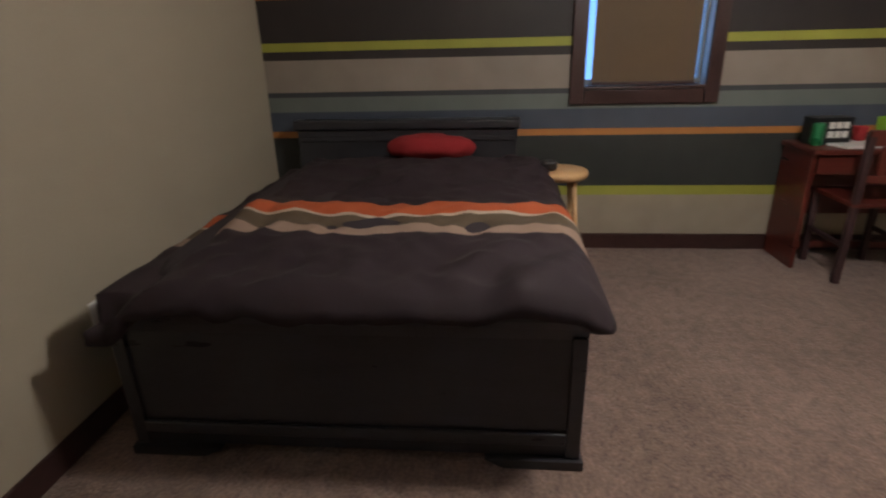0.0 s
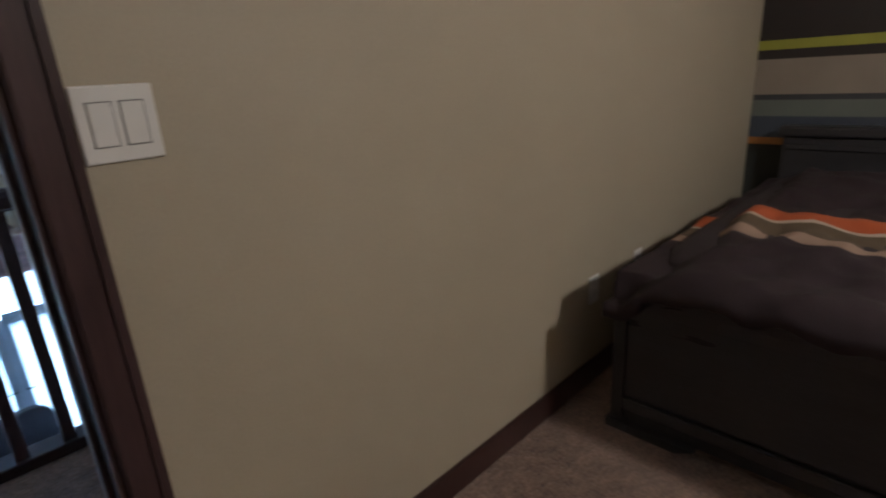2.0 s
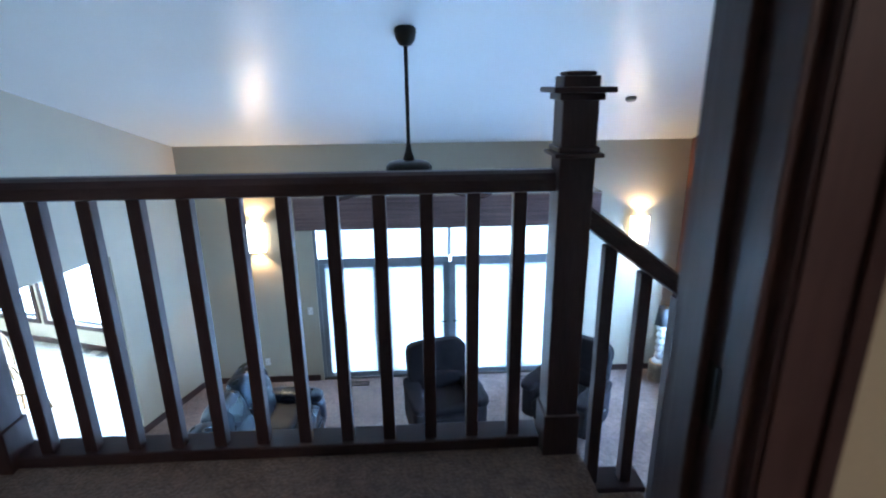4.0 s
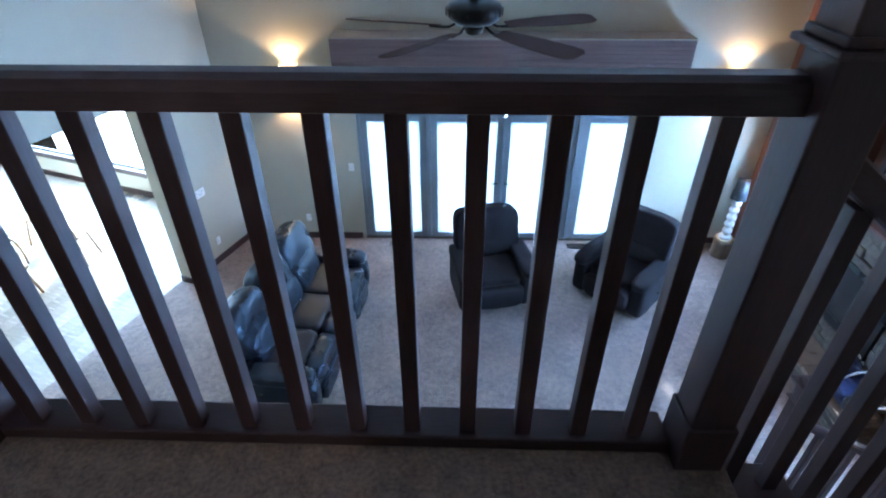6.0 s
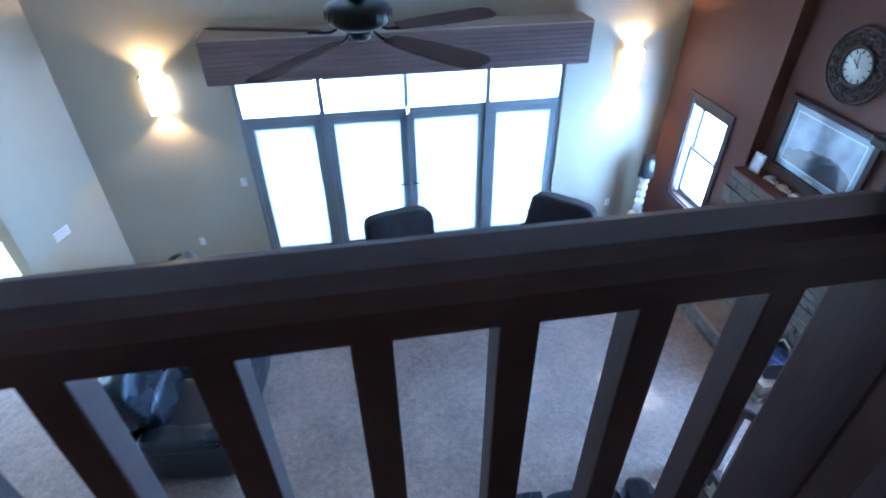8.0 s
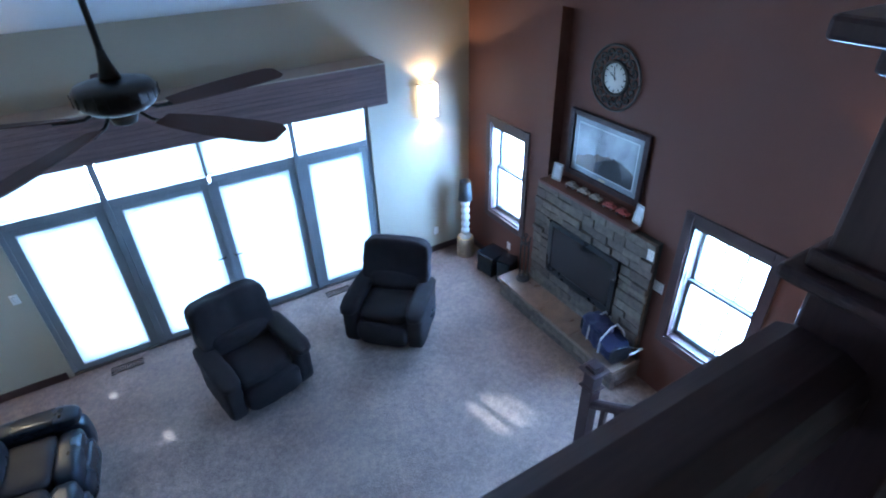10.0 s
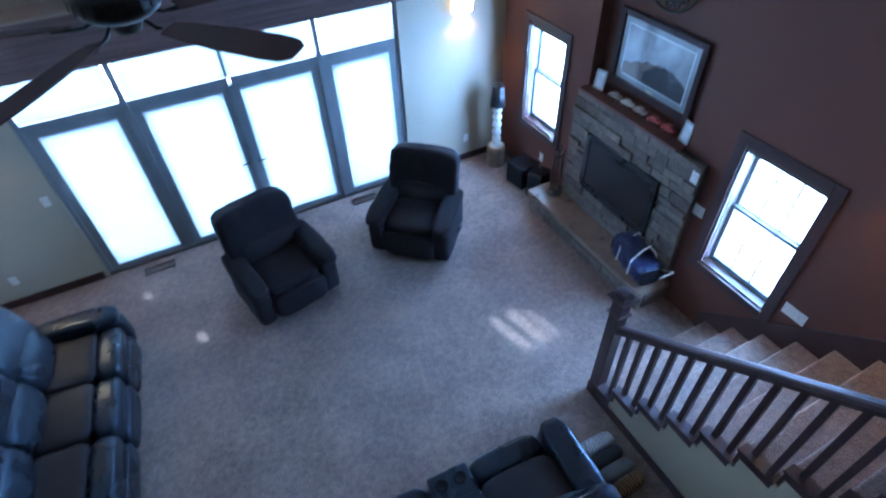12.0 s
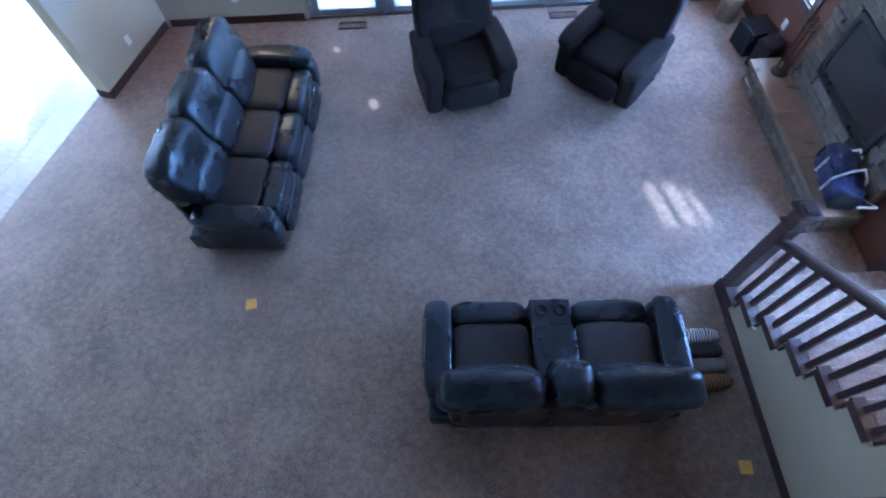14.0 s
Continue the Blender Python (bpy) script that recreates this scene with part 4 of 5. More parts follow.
def wall_clock():
    c = thing("wall_clock", "round wall clock with a white dial in a pierced scrollwork frame", "clock", pose(XR + 0.150, 4.70, -0.19, 0, 0, -90))
    dark = mat("aged_iron_scroll", (0.045, 0.04, 0.036), 0.5, 0.4, 20, 90, 0.5, metal=0.3)

    def ring(r, t, n=48):
        return tube([(r * math.cos(2 * math.pi * i / n), -0.02, r * math.sin(2 * math.pi * i / n)) for i in range(n + 1)], t, 8)
    part("outer_rim", ring(0.305, 0.012), dark, c)
    part("inner_rim", ring(0.155, 0.016), dark, c)
    part("middle_rim", ring(0.235, 0.007), dark, c)
    for i in range(16):
        a = 2 * math.pi * i / 16
        pts = []
        for k in range(15):
            u = k / 14 * 4.4 * math.pi / 2
            rr = 0.052 * (1 - k / 19)
            cx, cz = 0.235 * math.cos(a), 0.235 * math.sin(a)
            pts.append((cx + rr * math.cos(a + u + math.pi), -0.02, cz + rr * math.sin(a + u + math.pi)))
        part("scroll", tube(pts, 0.010, 6), dark, c)
    part("backing", lathe([(0.17, 0.0), (0.17, 0.008), (0.14, 0.012)], 40), dark, c, m=pose(0, 0, 0, 90, 0, 0))
    part("dial", lathe([(0.145, 0.0), (0.145, 0.003)], 40), mat("ivory_dial", (0.62, 0.60, 0.54), 0.6, 0.06), c, m=pose(0, -0.013, 0, 90, 0, 0))
    for i in range(12):
        part("hour_mark", box(-0.005, 0.005, -0.0185, -0.0165, 0.105, 0.132, m=Matrix.Rotation(2 * math.pi * i / 12, 4, "Y")), BLACKP, c)
    part("hour_hand", box(-0.005, 0.005, -0.021, -0.019, -0.015, 0.075, m=Matrix.Rotation(radians(-55), 4, "Y")), BLACKP, c)
    part("minute_hand", box(-0.0035, 0.0035, -0.024, -0.022, -0.02, 0.11, m=Matrix.Rotation(radians(-10), 4, "Y")), BLACKP, c)


wall_clock()


def photo_frame(y, z, turn):
    p = thing("framed_photograph", "small silver-framed photograph leaning on the mantel ledge", "picture frame", pose(XR + 0.0, y, z, 0, 10, turn), "mantel photo frames")
    part("frame", boxes((-0.012, 0, -0.065, -0.045, 0.002, 0.20), (-0.012, 0, 0.045, 0.065, 0.002, 0.20), (-0.012, 0, -0.0445, 0.0445, 0.002, 0.022), (-0.012, 0, -0.0445, 0.0445, 0.18, 0.20), bevel=0.003), mat("grey_silver_frame", (0.35, 0.34, 0.33), 0.35, 0.1, metal=0.5), p)
    part("photo", box(-0.006, -0.003, -0.0445, 0.0445, 0.0225, 0.1795), mat("pale_photo", (0.55, 0.56, 0.58), 0.4, 0.25, 12, 30, 0), p)


photo_frame(5.22, -1.431, 10)
photo_frame(4.04, -1.431, -10)


def toy_car(y, colour):
    t = thing("toy_car", "small carved wooden model car on the mantel ledge", "ornament", pose(XR + 0.02, y, -1.4315, 0, 0, 6), "mantel toy cars")
    m = mat("painted_toy", colour, 0.45, 0.2)
    part("body", box(-0.03, 0.03, -0.075, 0.075, 0.014, 0.045, 0.010), m, t)
    part("cabin", box(-0.025, 0.025, -0.03, 0.035, 0.0455, 0.07, 0.008), m, t)
    for yy in (-0.045, 0.045):
        for xx in (-0.032, 0.032):
            part("wheel", lathe([(0.014, -0.004), (0.014, 0.004)], 12), BLACKP, t, m=pose(xx, yy, 0.0145, 0, 90, 0))


for y, col in ((4.98, (0.30, 0.26, 0.22)), (4.80, (0.40, 0.34, 0.28)), (4.62, (0.35, 0.30, 0.25)), (4.42, (0.30, 0.05, 0.04)), (4.24, (0.35, 0.05, 0.04))):
    toy_car(y, col)

for x, y, z, w, lab in ((XR - 0.124, 3.72, -1.575, 0.075, "white fireplace switch at the edge of the stone"), (XR - 0.001, 3.645, -1.95, 0.115, "white double rocker switch beside the window"), (XR - 0.001, 2.51, -2.235, 0.20, "white wall plate above the stairs")):
    wall_plate("wall_switch", pose(x, y, z, 0, 0, -90), w, 0.115, "rocker", lab, "fireplace wall plates")
wall_plate("wall_switch", pose(-1.966, YW - 0.001, ZF + 1.17), 0.072, 0.115, "rocker", "white rocker switch beside the patio doors", "")
wall_plate("wall_outlet", pose(-2.676, YW - 0.001, ZF + 0.35), 0.072, 0.115, "outlet", "white wall outlet on the window wall", "great room outlets")
wall_plate("wall_outlet", pose(2.957, YW - 0.001, ZF + 0.35), 0.072, 0.115, "outlet", "white wall outlet on the window wall", "great room outlets")
wall_plate("wall_outlet", pose(XR - 0.001, 6.02, ZF + 0.42, 0, 0, -90), 0.072, 0.115, "outlet", "white wall outlet by the corner window", "great room outlets")
LEAN = -math.degrees(math.atan(LW))
wall_plate("wall_switch", pose(left_x(6.33) + 0.002, 6.33, ZF + 1.10, 0, 0, 90 + LEAN), 0.21, 0.115, "rocker", "white four-gang rocker switch on the angled wall", "")
wall_plate("wall_outlet", pose(left_x(6.43) + 0.002, 6.43, ZF + 0.32, 0, 0, 90 + LEAN), 0.072, 0.115, "outlet", "white wall outlet on the angled wall", "great room outlets")

# ---- seating ----


def recliner_sofa(m, seats, console, label, name):
    """A reclining leather sofa facing +y in its own frame, backs at -y."""
    s = thing(name, label, "sofa", m)
    sw, cw, aw = 0.60, 0.34, 0.21
    if console:
        widths = [0.625, cw, 0.625]
    else:
        widths = [sw] * seats
    total = sum(widths)
    x = -total / 2
    part("base", box(-total / 2 - aw + 0.03, total / 2 + aw - 0.03, -0.42, 0.44, 0.03, 0.24, 0.03, 3), LEATHER, s)
    for sx in (-1, 1):
        cx = sx * (total / 2 + aw / 2)
        part("arm", cushion(aw, 0.76, 0.44, (cx, 0.10, 0.26), 5.0, 0.004, sx + 3), LEATHER, s)
        part("arm_pad", cushion(aw + 0.02, 0.74, 0.15, (cx, 0.09, 0.505), 4.0, 0.005, sx + 7), LEATHER, s)
    for i, w in enumerate(widths):
        c = x + w / 2
        if console and i == 1:
            part("console_box", box(c - w / 2 + 0.008, c + w / 2 - 0.008, -0.22, 0.46, 0.10, 0.52, 0.02, 3), LEATHER, s)
            lid = part("console_lid", cushion(w - 0.01, 0.42, 0.06, (c, 0.02, 0.55), 6, 0.002, 3), LEATHER, s)
            for xx in (-0.075, 0.075):
                part("cup_holder", lathe([(0.046, 0.0), (0.050, 0.004), (0.040, 0.006), (0.038, 0.002)], 20, (c + xx, 0.36, 0.521)), FABRIC, s, "black cup holder")
            part("console_back", cushion(w - 0.01, 0.34, 0.54, (c, -0.32, 0.77), 3.4, 0.006, 11, cuts=14), LEATHER, s)
        else:
            part("seat_cushion", cushion(w - 0.006, 0.52, 0.20, (c, 0.02, 0.39), 6.0, 0.005, i + 20), SEATL, s, "worn dark brown leather seat")
            part("seat_front", cushion(w - 0.006, 0.22, 0.30, (c, 0.37, 0.335), 4.2, 0.006, i + 30, cuts=14), LEATHER, s)
            part("footrest", cushion(w - 0.02, 0.10, 0.26, (c, 0.455, 0.17), 5, 0.004, i + 40), LEATHER, s)
            tilt = Matrix.Rotation(radians(16), 3, "X")
            out = 0.07 if i == len(widths) - 1 else (-0.10 if i == 0 else 0.0)
            part("lumbar_cushion", cushion(w - 0.005, 0.20, 0.36, (c, -0.20, 0.60), 3.6, 0.006, i + 50, cuts=16, m=tilt), LEATHER, s)
            part("back_cushion", cushion(w + 0.02 + abs(out), 0.30, 0.56, (c + out / 2, -0.335, 0.80), 4.0, 0.006, i + 60, cuts=20, m=tilt), LEATHER, s)
        x += w
    part("back_panel", box(-total / 2 - 0.02, total / 2 + 0.02, -0.46, -0.37, 0.06, 0.80, 0.04, 3), LEATHER, s)
    return s


recliner_sofa(pose(-2.19, 4.845, ZF, 0, 0, -95.5), 3, False, "three-seat black-brown leather reclining sofa on the carpet", "reclining_sofa")
recliner_sofa(pose(0.44, 2.445, ZF, 0, 0, -2.5), 2, True, "two-seat black-brown leather loveseat with cup-holder console", "reclining_loveseat")


def recliner(m, label):
    """A plush rocker recliner facing -y in its own frame."""
    r = thing("recliner_chair", label, "armchair", m, "recliners by the glazed doors")
    part("base", box(-0.26, 0.26, -0.25, 0.28, 0.02, 0.10, 0.02), BLACKP, r)
    part("body", cushion(0.66, 0.70, 0.30, (0, 0.02, 0.22), 5, 0.006, 2), FABRIC, r)
    part("seat_cushion", cushion(0.54, 0.60, 0.20, (0, -0.06, 0.42), 4, 0.010, 3), FABRIC, r)
    part("footrest", cushion(0.54, 0.14, 0.32, (0, -0.36, 0.26), 4, 0.008, 4), FABRIC, r)
    for sx in (-1, 1):
        part("arm", cushion(0.17, 0.72, 0.48, (sx * 0.34, -0.02, 0.30), 7.0, 0.008, sx + 6), FABRIC, r)
        part("arm_roll", cushion(0.20, 0.78, 0.13, (sx * 0.345, -0.04, 0.555), 4.0, 0.008, sx + 9), FABRIC, r)
    tilt = Matrix.Rotation(radians(-14), 3, "X")
    back = cushion(0.73, 0.26, 0.70, (0, 0.33, 0.735), 6.5, 0.010, 14, cuts=16, m=tilt)
    for v in back.verts:                       # the seam down the middle, and shoulders that slope off
        v.co.y += 0.022 * math.exp(-(v.co.x / 0.022) ** 2) if v.co.y < 0.36 else 0.0
        v.co.z -= 0.022 * max(0.0, abs(v.co.x) - 0.20) / 0.15 * max(0.0, v.co.z - 0.80) / 0.28
    part("back_cushion", back, FABRIC, r)
    part("lumbar_cushion", cushion(0.60, 0.18, 0.26, (0, 0.22, 0.60), 3.0, 0.008, 19, m=tilt), FABRIC, r)
    part("back_panel", cushion(0.62, 0.12, 0.72, (0, 0.43, 0.64), 5, 0.004, 18, m=tilt), FABRIC, r)
    part("lever", tube([(0.44, 0.02, 0.34), (0.47, 0.02, 0.36), (0.475, -0.10, 0.40), (0.475, -0.16, 0.41)], 0.010), BLACKP, r, "black recline lever")
    r.scale = (1.13, 1.06, 0.99)
    return r


recliner(pose(-0.05, 5.76, ZF, 0, 0, 12), "dark brown plush rocker recliner in front of the glazed doors")
recliner(pose(1.61, 5.80, ZF, 0, 0, -43), "dark brown plush rocker recliner turned from the glazed doors")

# ---- corner by the window: lamp, speakers, tools ----


def carved_lamp():
    l = thing("table_lamp", "carved white chain-like lamp with a black shade on a log", "lamp", pose(3.27, 6.72, ZF + 0.30))
    white = mat("whitewashed_carving", (0.72, 0.70, 0.66), 0.5, 0.1, 10, 60, 0.2)
    part("pedestal", lathe([(0.085, 0.0), (0.09, 0.02), (0.07, 0.05)], 20), white, l)
    prof = [(0.035, 0.05)]
    for i in range(5):
        z = 0.06 + i * 0.11
        prof += [(0.035, z), (0.062, z + 0.03), (0.066, z + 0.055), (0.058, z + 0.08), (0.034, z + 0.105)]
    part("column", lathe(prof, 16), white, l)
    part("shade", lathe([(0.115, 0.62), (0.085, 0.90), (0.080, 0.90), (0.11, 0.622)], 6), mat("black_lamp_shade", (0.02, 0.022, 0.025), 0.5, 0.1), l, "black paper lamp shade")
    part("socket", tube([(0, 0, 0.58), (0, 0, 0.70)], 0.014), BRONZE, l)


def log_stand():
    g = thing("log_stand", "upright peeled log used as a lamp stand", "stand", pose(3.27, 6.72, ZF))
    part("trunk", lathe([(0.125, 0.0), (0.13, 0.02), (0.122, 0.12), (0.128, 0.22), (0.122, 0.297)], 20), mat("peeled_log_bark", (0.20, 0.13, 0.085), 0.8, 0.4, 12, 60, 0.6, stretch=(1, 1, 0.2)), g)
    part("cut_top", lathe([(0.12, 0.2975), (0.12, 0.2995)], 20), PINE, g)


log_stand()
carved_lamp()


def speaker(m, w, d, h, label):
    s = thing("loudspeaker", label, "speaker", m, "speakers by the hearth")
    part("cabinet", box(-w / 2, w / 2, -d / 2, d / 2, 0.012, h, 0.006), LACQUER, s)
    part("grille", box(-w / 2 + 0.015, w / 2 - 0.015, -d / 2 - 0.010, -d / 2 - 0.0005, 0.03, h - 0.02, 0.004), mat("black_grille_cloth", (0.01, 0.01, 0.011), 0.9, 0.2, 10, 300, 0.5), s)
    for x in (-1, 1):
        for y in (-1, 1):
            part("foot", lathe([(0.012, 0), (0.014, 0.0125)], 10, (x * (w / 2 - 0.03), y * (d / 2 - 0.03), 0)), BLACKP, s)


speaker(pose(3.36, 6.16, ZF, 0, 0, -80), 0.30, 0.32, 0.32, "black subwoofer on the carpet by the hearth")
speaker(pose(3.385, 5.85, ZF, 0, 0, -65), 0.20, 0.24, 0.36, "small black speaker at the end of the hearth")


def fire_tools():
    t = thing("fireplace_tools", "wrought iron fireplace tool set standing on the hearth", "fire tools", pose(3.33, 5.44, ZF + 0.3005))
    part("base", lathe([(0.09, 0), (0.09, 0.012), (0.02, 0.02)], 20), BLACKP, t)
    part("post", tube([(0, 0, 0.015), (0, 0, 0.62)], 0.008), BLACKP, t)
    part("ring", tube([(0.03 * math.cos(a), 0, 0.65 + 0.03 * math.sin(a)) for a in [k * math.pi / 6 for k in range(13)]], 0.006), BLACKP, t)
    part("cross_bar", boxes((-0.07, 0.07, -0.006, 0.006, 0.53, 0.542), (-0.006, 0.006, -0.07, -0.0065, 0.53, 0.542), (-0.006, 0.006, 0.0065, 0.07, 0.53, 0.542)), BLACKP, t)
    for dx, dy in ((0.07, 0), (-0.07, 0), (0, 0.07), (0, -0.07)):
        part("tool", tube([(dx, dy, 0.06), (dx, dy, 0.55), (dx * 1.2, dy * 1.2, 0.60)], 0.006), BLACKP, t)


fire_tools()


def sports_bag():
    b = thing("duffel_bag", "navy duffel bag with white striped straps on the hearth", "bag", pose(3.30, 3.98, ZF + 0.3005, 0, 0, 78))
    navy = mat("navy_nylon", (0.008, 0.011, 0.045), 0.6, 0.3, 7, 120, 0.4)
    part("body", cushion(0.56, 0.29, 0.24, (0, 0, 0.122), 4.5, 0.030, 4, cuts=14), navy, b)
    white = mat("white_webbing", (0.6, 0.6, 0.62), 0.7, 0.1)
    for x in (-0.12, 0.10):
        part("strap", tube([(x, -0.155, 0.06), (x, -0.16, 0.20), (x + 0.01, -0.13, 0.27), (x + 0.03, -0.06, 0.36), (x + 0.02, 0.02, 0.34), (x, 0.14, 0.25), (x, 0.155, 0.06)], 0.012, 6), white, b, "white striped carrying strap")
    for x in (-0.285, 0.285):
        part("end_panel", cushion(0.03, 0.25, 0.21, (x, 0, 0.122), 4, 0.004), BLACKP, b)
    part("badge", cushion(0.10, 0.02, 0.09, (-0.20, -0.115, 0.16), 3, 0.0), white, b, "white round badge")
    part("carry_bar", tube([(-0.20, -0.17, 0.10), (-0.36, -0.20, 0.20), (-0.40, -0.02, 0.22)], 0.010), white, b, "pale tubular carry bar")
    part("flap", cushion(0.34, 0.24, 0.16, (0.09, 0.03, 0.25), 2.8, 0.035, 6, cuts=12), navy, b)
    part("pocket", cushion(0.30, 0.05, 0.15, (0.0, -0.135, 0.12), 3.5, 0.008, 8), navy, b)


sports_bag()


def zebra(name, dark, light, scale):
    """Animal-print fleece: wavering dark stripes."""
    mt = mat(name, light, 0.95, 0.1, 14, 120, 0.5)
    n, l = mt.node_tree.nodes, mt.node_tree.links
    w, r, tc = n.new("ShaderNodeTexWave"), n.new("ShaderNodeValToRGB"), n.new("ShaderNodeTexCoord")
    w.inputs["Scale"].default_value, w.inputs["Distortion"].default_value, w.inputs["Detail"].default_value = scale, 6.0, 2.0
    r.color_ramp.elements[0].position, r.color_ramp.elements[1].position = 0.42, 0.52
    r.color_ramp.elements[0].color, r.color_ramp.elements[1].color = (*dark, 1), (*light, 1)
    l.new(tc.outputs["Object"], w.inputs["Vector"]), l.new(w.outputs[0], r.inputs[0]), l.new(r.outputs[0], n["Principled BSDF"].inputs["Base Color"])
    return mt


def rolled_throws():
    rng = random.Random(3)
    rows = ((2.66, "zebra-print fleece throw rolled up on the carpet beside the loveseat", zebra("zebra_fleece", (0.02, 0.02, 0.02), (0.55, 0.54, 0.54), 14)),
            (2.53, "black fleece throw rolled up on the carpet beside the loveseat", mat("black_fleece", (0.015, 0.014, 0.015), 0.95, 0.2, 14, 120, 0.5)),
            (2.40, "grey fleece throw rolled up on the carpet beside the loveseat", mat("grey_fleece", (0.13, 0.12, 0.12), 0.95, 0.2, 14, 120, 0.5)),
            (2.27, "tiger-print fleece throw rolled up on the carpet beside the loveseat", zebra("tiger_fleece", (0.025, 0.012, 0.008), (0.24, 0.11, 0.035), 12)))
    for i, (y, label, mt) in enumerate(rows):
        t = thing("rolled_throw", label, "blanket", pose(1.77, y, ZF + 0.066, 0, 0, rng.uniform(-3, 3)), "rolled throws")
        part("fleece", cushion(0.34, 0.135, 0.13, (0, 0, 0), 3.0, 0.006, i + 2), mt, t)


rolled_throws()


def smoke_detector():
    d = thing("smoke_detector", "small round smoke detector on the vaulted ceiling", "smoke detector", Matrix.Translation((1.998, 5.51, ceiling_z(5.51) - 0.001)) @ pose(0, 0, 0, -math.degrees(math.atan(SLOPE)), 0, 0))
    # White plastic, with the ceiling's shade painted in as grey.
    part("body", lathe([(0.045, -0.032), (0.055, -0.026), (0.060, -0.006), (0.060, 0.0)], 24), mat("shaded_white_detector_plastic", (0.22, 0.21, 0.20), 0.5, 0.05), d)


smoke_detector()


def floor_vent(x, y):
    v = thing("floor_vent", "bronze slotted floor register in the carpet", "vent", pose(x, y, ZF), "floor registers")
    part("rim", boxes((-0.17, 0.17, -0.06, -0.05, 0.001, 0.008), (-0.17, 0.17, 0.05, 0.06, 0.001, 0.008), (-0.17, -0.16, -0.0495, 0.0495, 0.001, 0.008), (0.16, 0.17, -0.0495, 0.0495, 0.001, 0.008)), BRONZE, v)
    for i in range(14):
        x0 = -0.155 + i * 0.0228
        part("slat", box(x0, x0 + 0.010, -0.0495, 0.0495, 0.001, 0.006), BRONZE, v)


floor_vent(-1.31, 6.88)
floor_vent(1.30, 6.88)


def sticky_note(x, y, turn):
    n = thing("sticky_note", "yellow sticky note lying on the carpet", "note", pose(x, y, ZF + 0.002, 0, 0, turn), "sticky notes")
    part("paper", boxes((-0.05, 0.05, -0.05, 0.05, 0, 0.002)), mat("yellow_paper", (0.70, 0.37, 0.08), 0.8, 0.05), n)


sticky_note(-2.13, 3.22, 6)
sticky_note(1.88, 1.62, -5)

# ---- bedroom things ----


def bed():
    b = thing("bed", "charcoal wooden bed with a panelled headboard and rolled footboard", "bed")
    y0, y1 = -1.67, -0.20
    hb = part("headboard", box(3.215, 3.275, y0 + 0.12, y1 - 0.01, 0.01, 0.80, 0.006), GREYWOOD, b)
    part("top_rail", box(3.195, 3.295, y0 + 0.10, y1 + 0.01, 0.801, 0.86, 0.015, 3), GREYWOOD, hb)
    part("moulding", box(3.205, 3.2145, y0 + 0.14, y1 - 0.03, 0.735, 0.765, 0.004), GREYWOOD, hb)
    prof = [(1.362, 0.035), (1.362, 0.46), (1.350, 0.50), (1.335, 0.53), (1.338, 0.560), (1.362, 0.572), (1.390, 0.560), (1.400, 0.53), (1.402, 0.035)]
    fb = part("footboard", prism(prof, "y", y0, y1), GREYWOOD, b)
    for a, c in ((y0, y0 + 0.045), (y1 - 0.045, y1)):
        part("stile", box(1.350, 1.3615, a, c, 0.036, 0.47, 0.003), GREYWOOD, fb)
    part("bottom_rail", box(1.345, 1.3615, y0 + 0.046, y1 - 0.046, 0.085, 0.13, 0.006), GREYWOOD, fb)
    for a, c in ((y0 - 0.01, y0 + 0.30), (y1 - 0.30, y1 + 0.01)):
        part("foot", prism([(a, 0.002), (c - 0.06, 0.002), (c, 0.034), (a, 0.034)] if a < -1 else [(a + 0.06, 0.002), (c, 0.002), (c, 0.034), (a, 0.034)], "x", 1.335, 1.41), GREYWOOD, fb)
    for y in (y0 + 0.005, y1 - 0.03):
        part("side_rail", box(1.403, 3.214, y, y + 0.025, 0.12, 0.36, 0.004), GREYWOOD, b)
    part("mattress", cushion(1.80, 1.36, 0.28, (2.31, -0.93, 0.50), 8, 0.0, 1), SHEET, b)


bed()


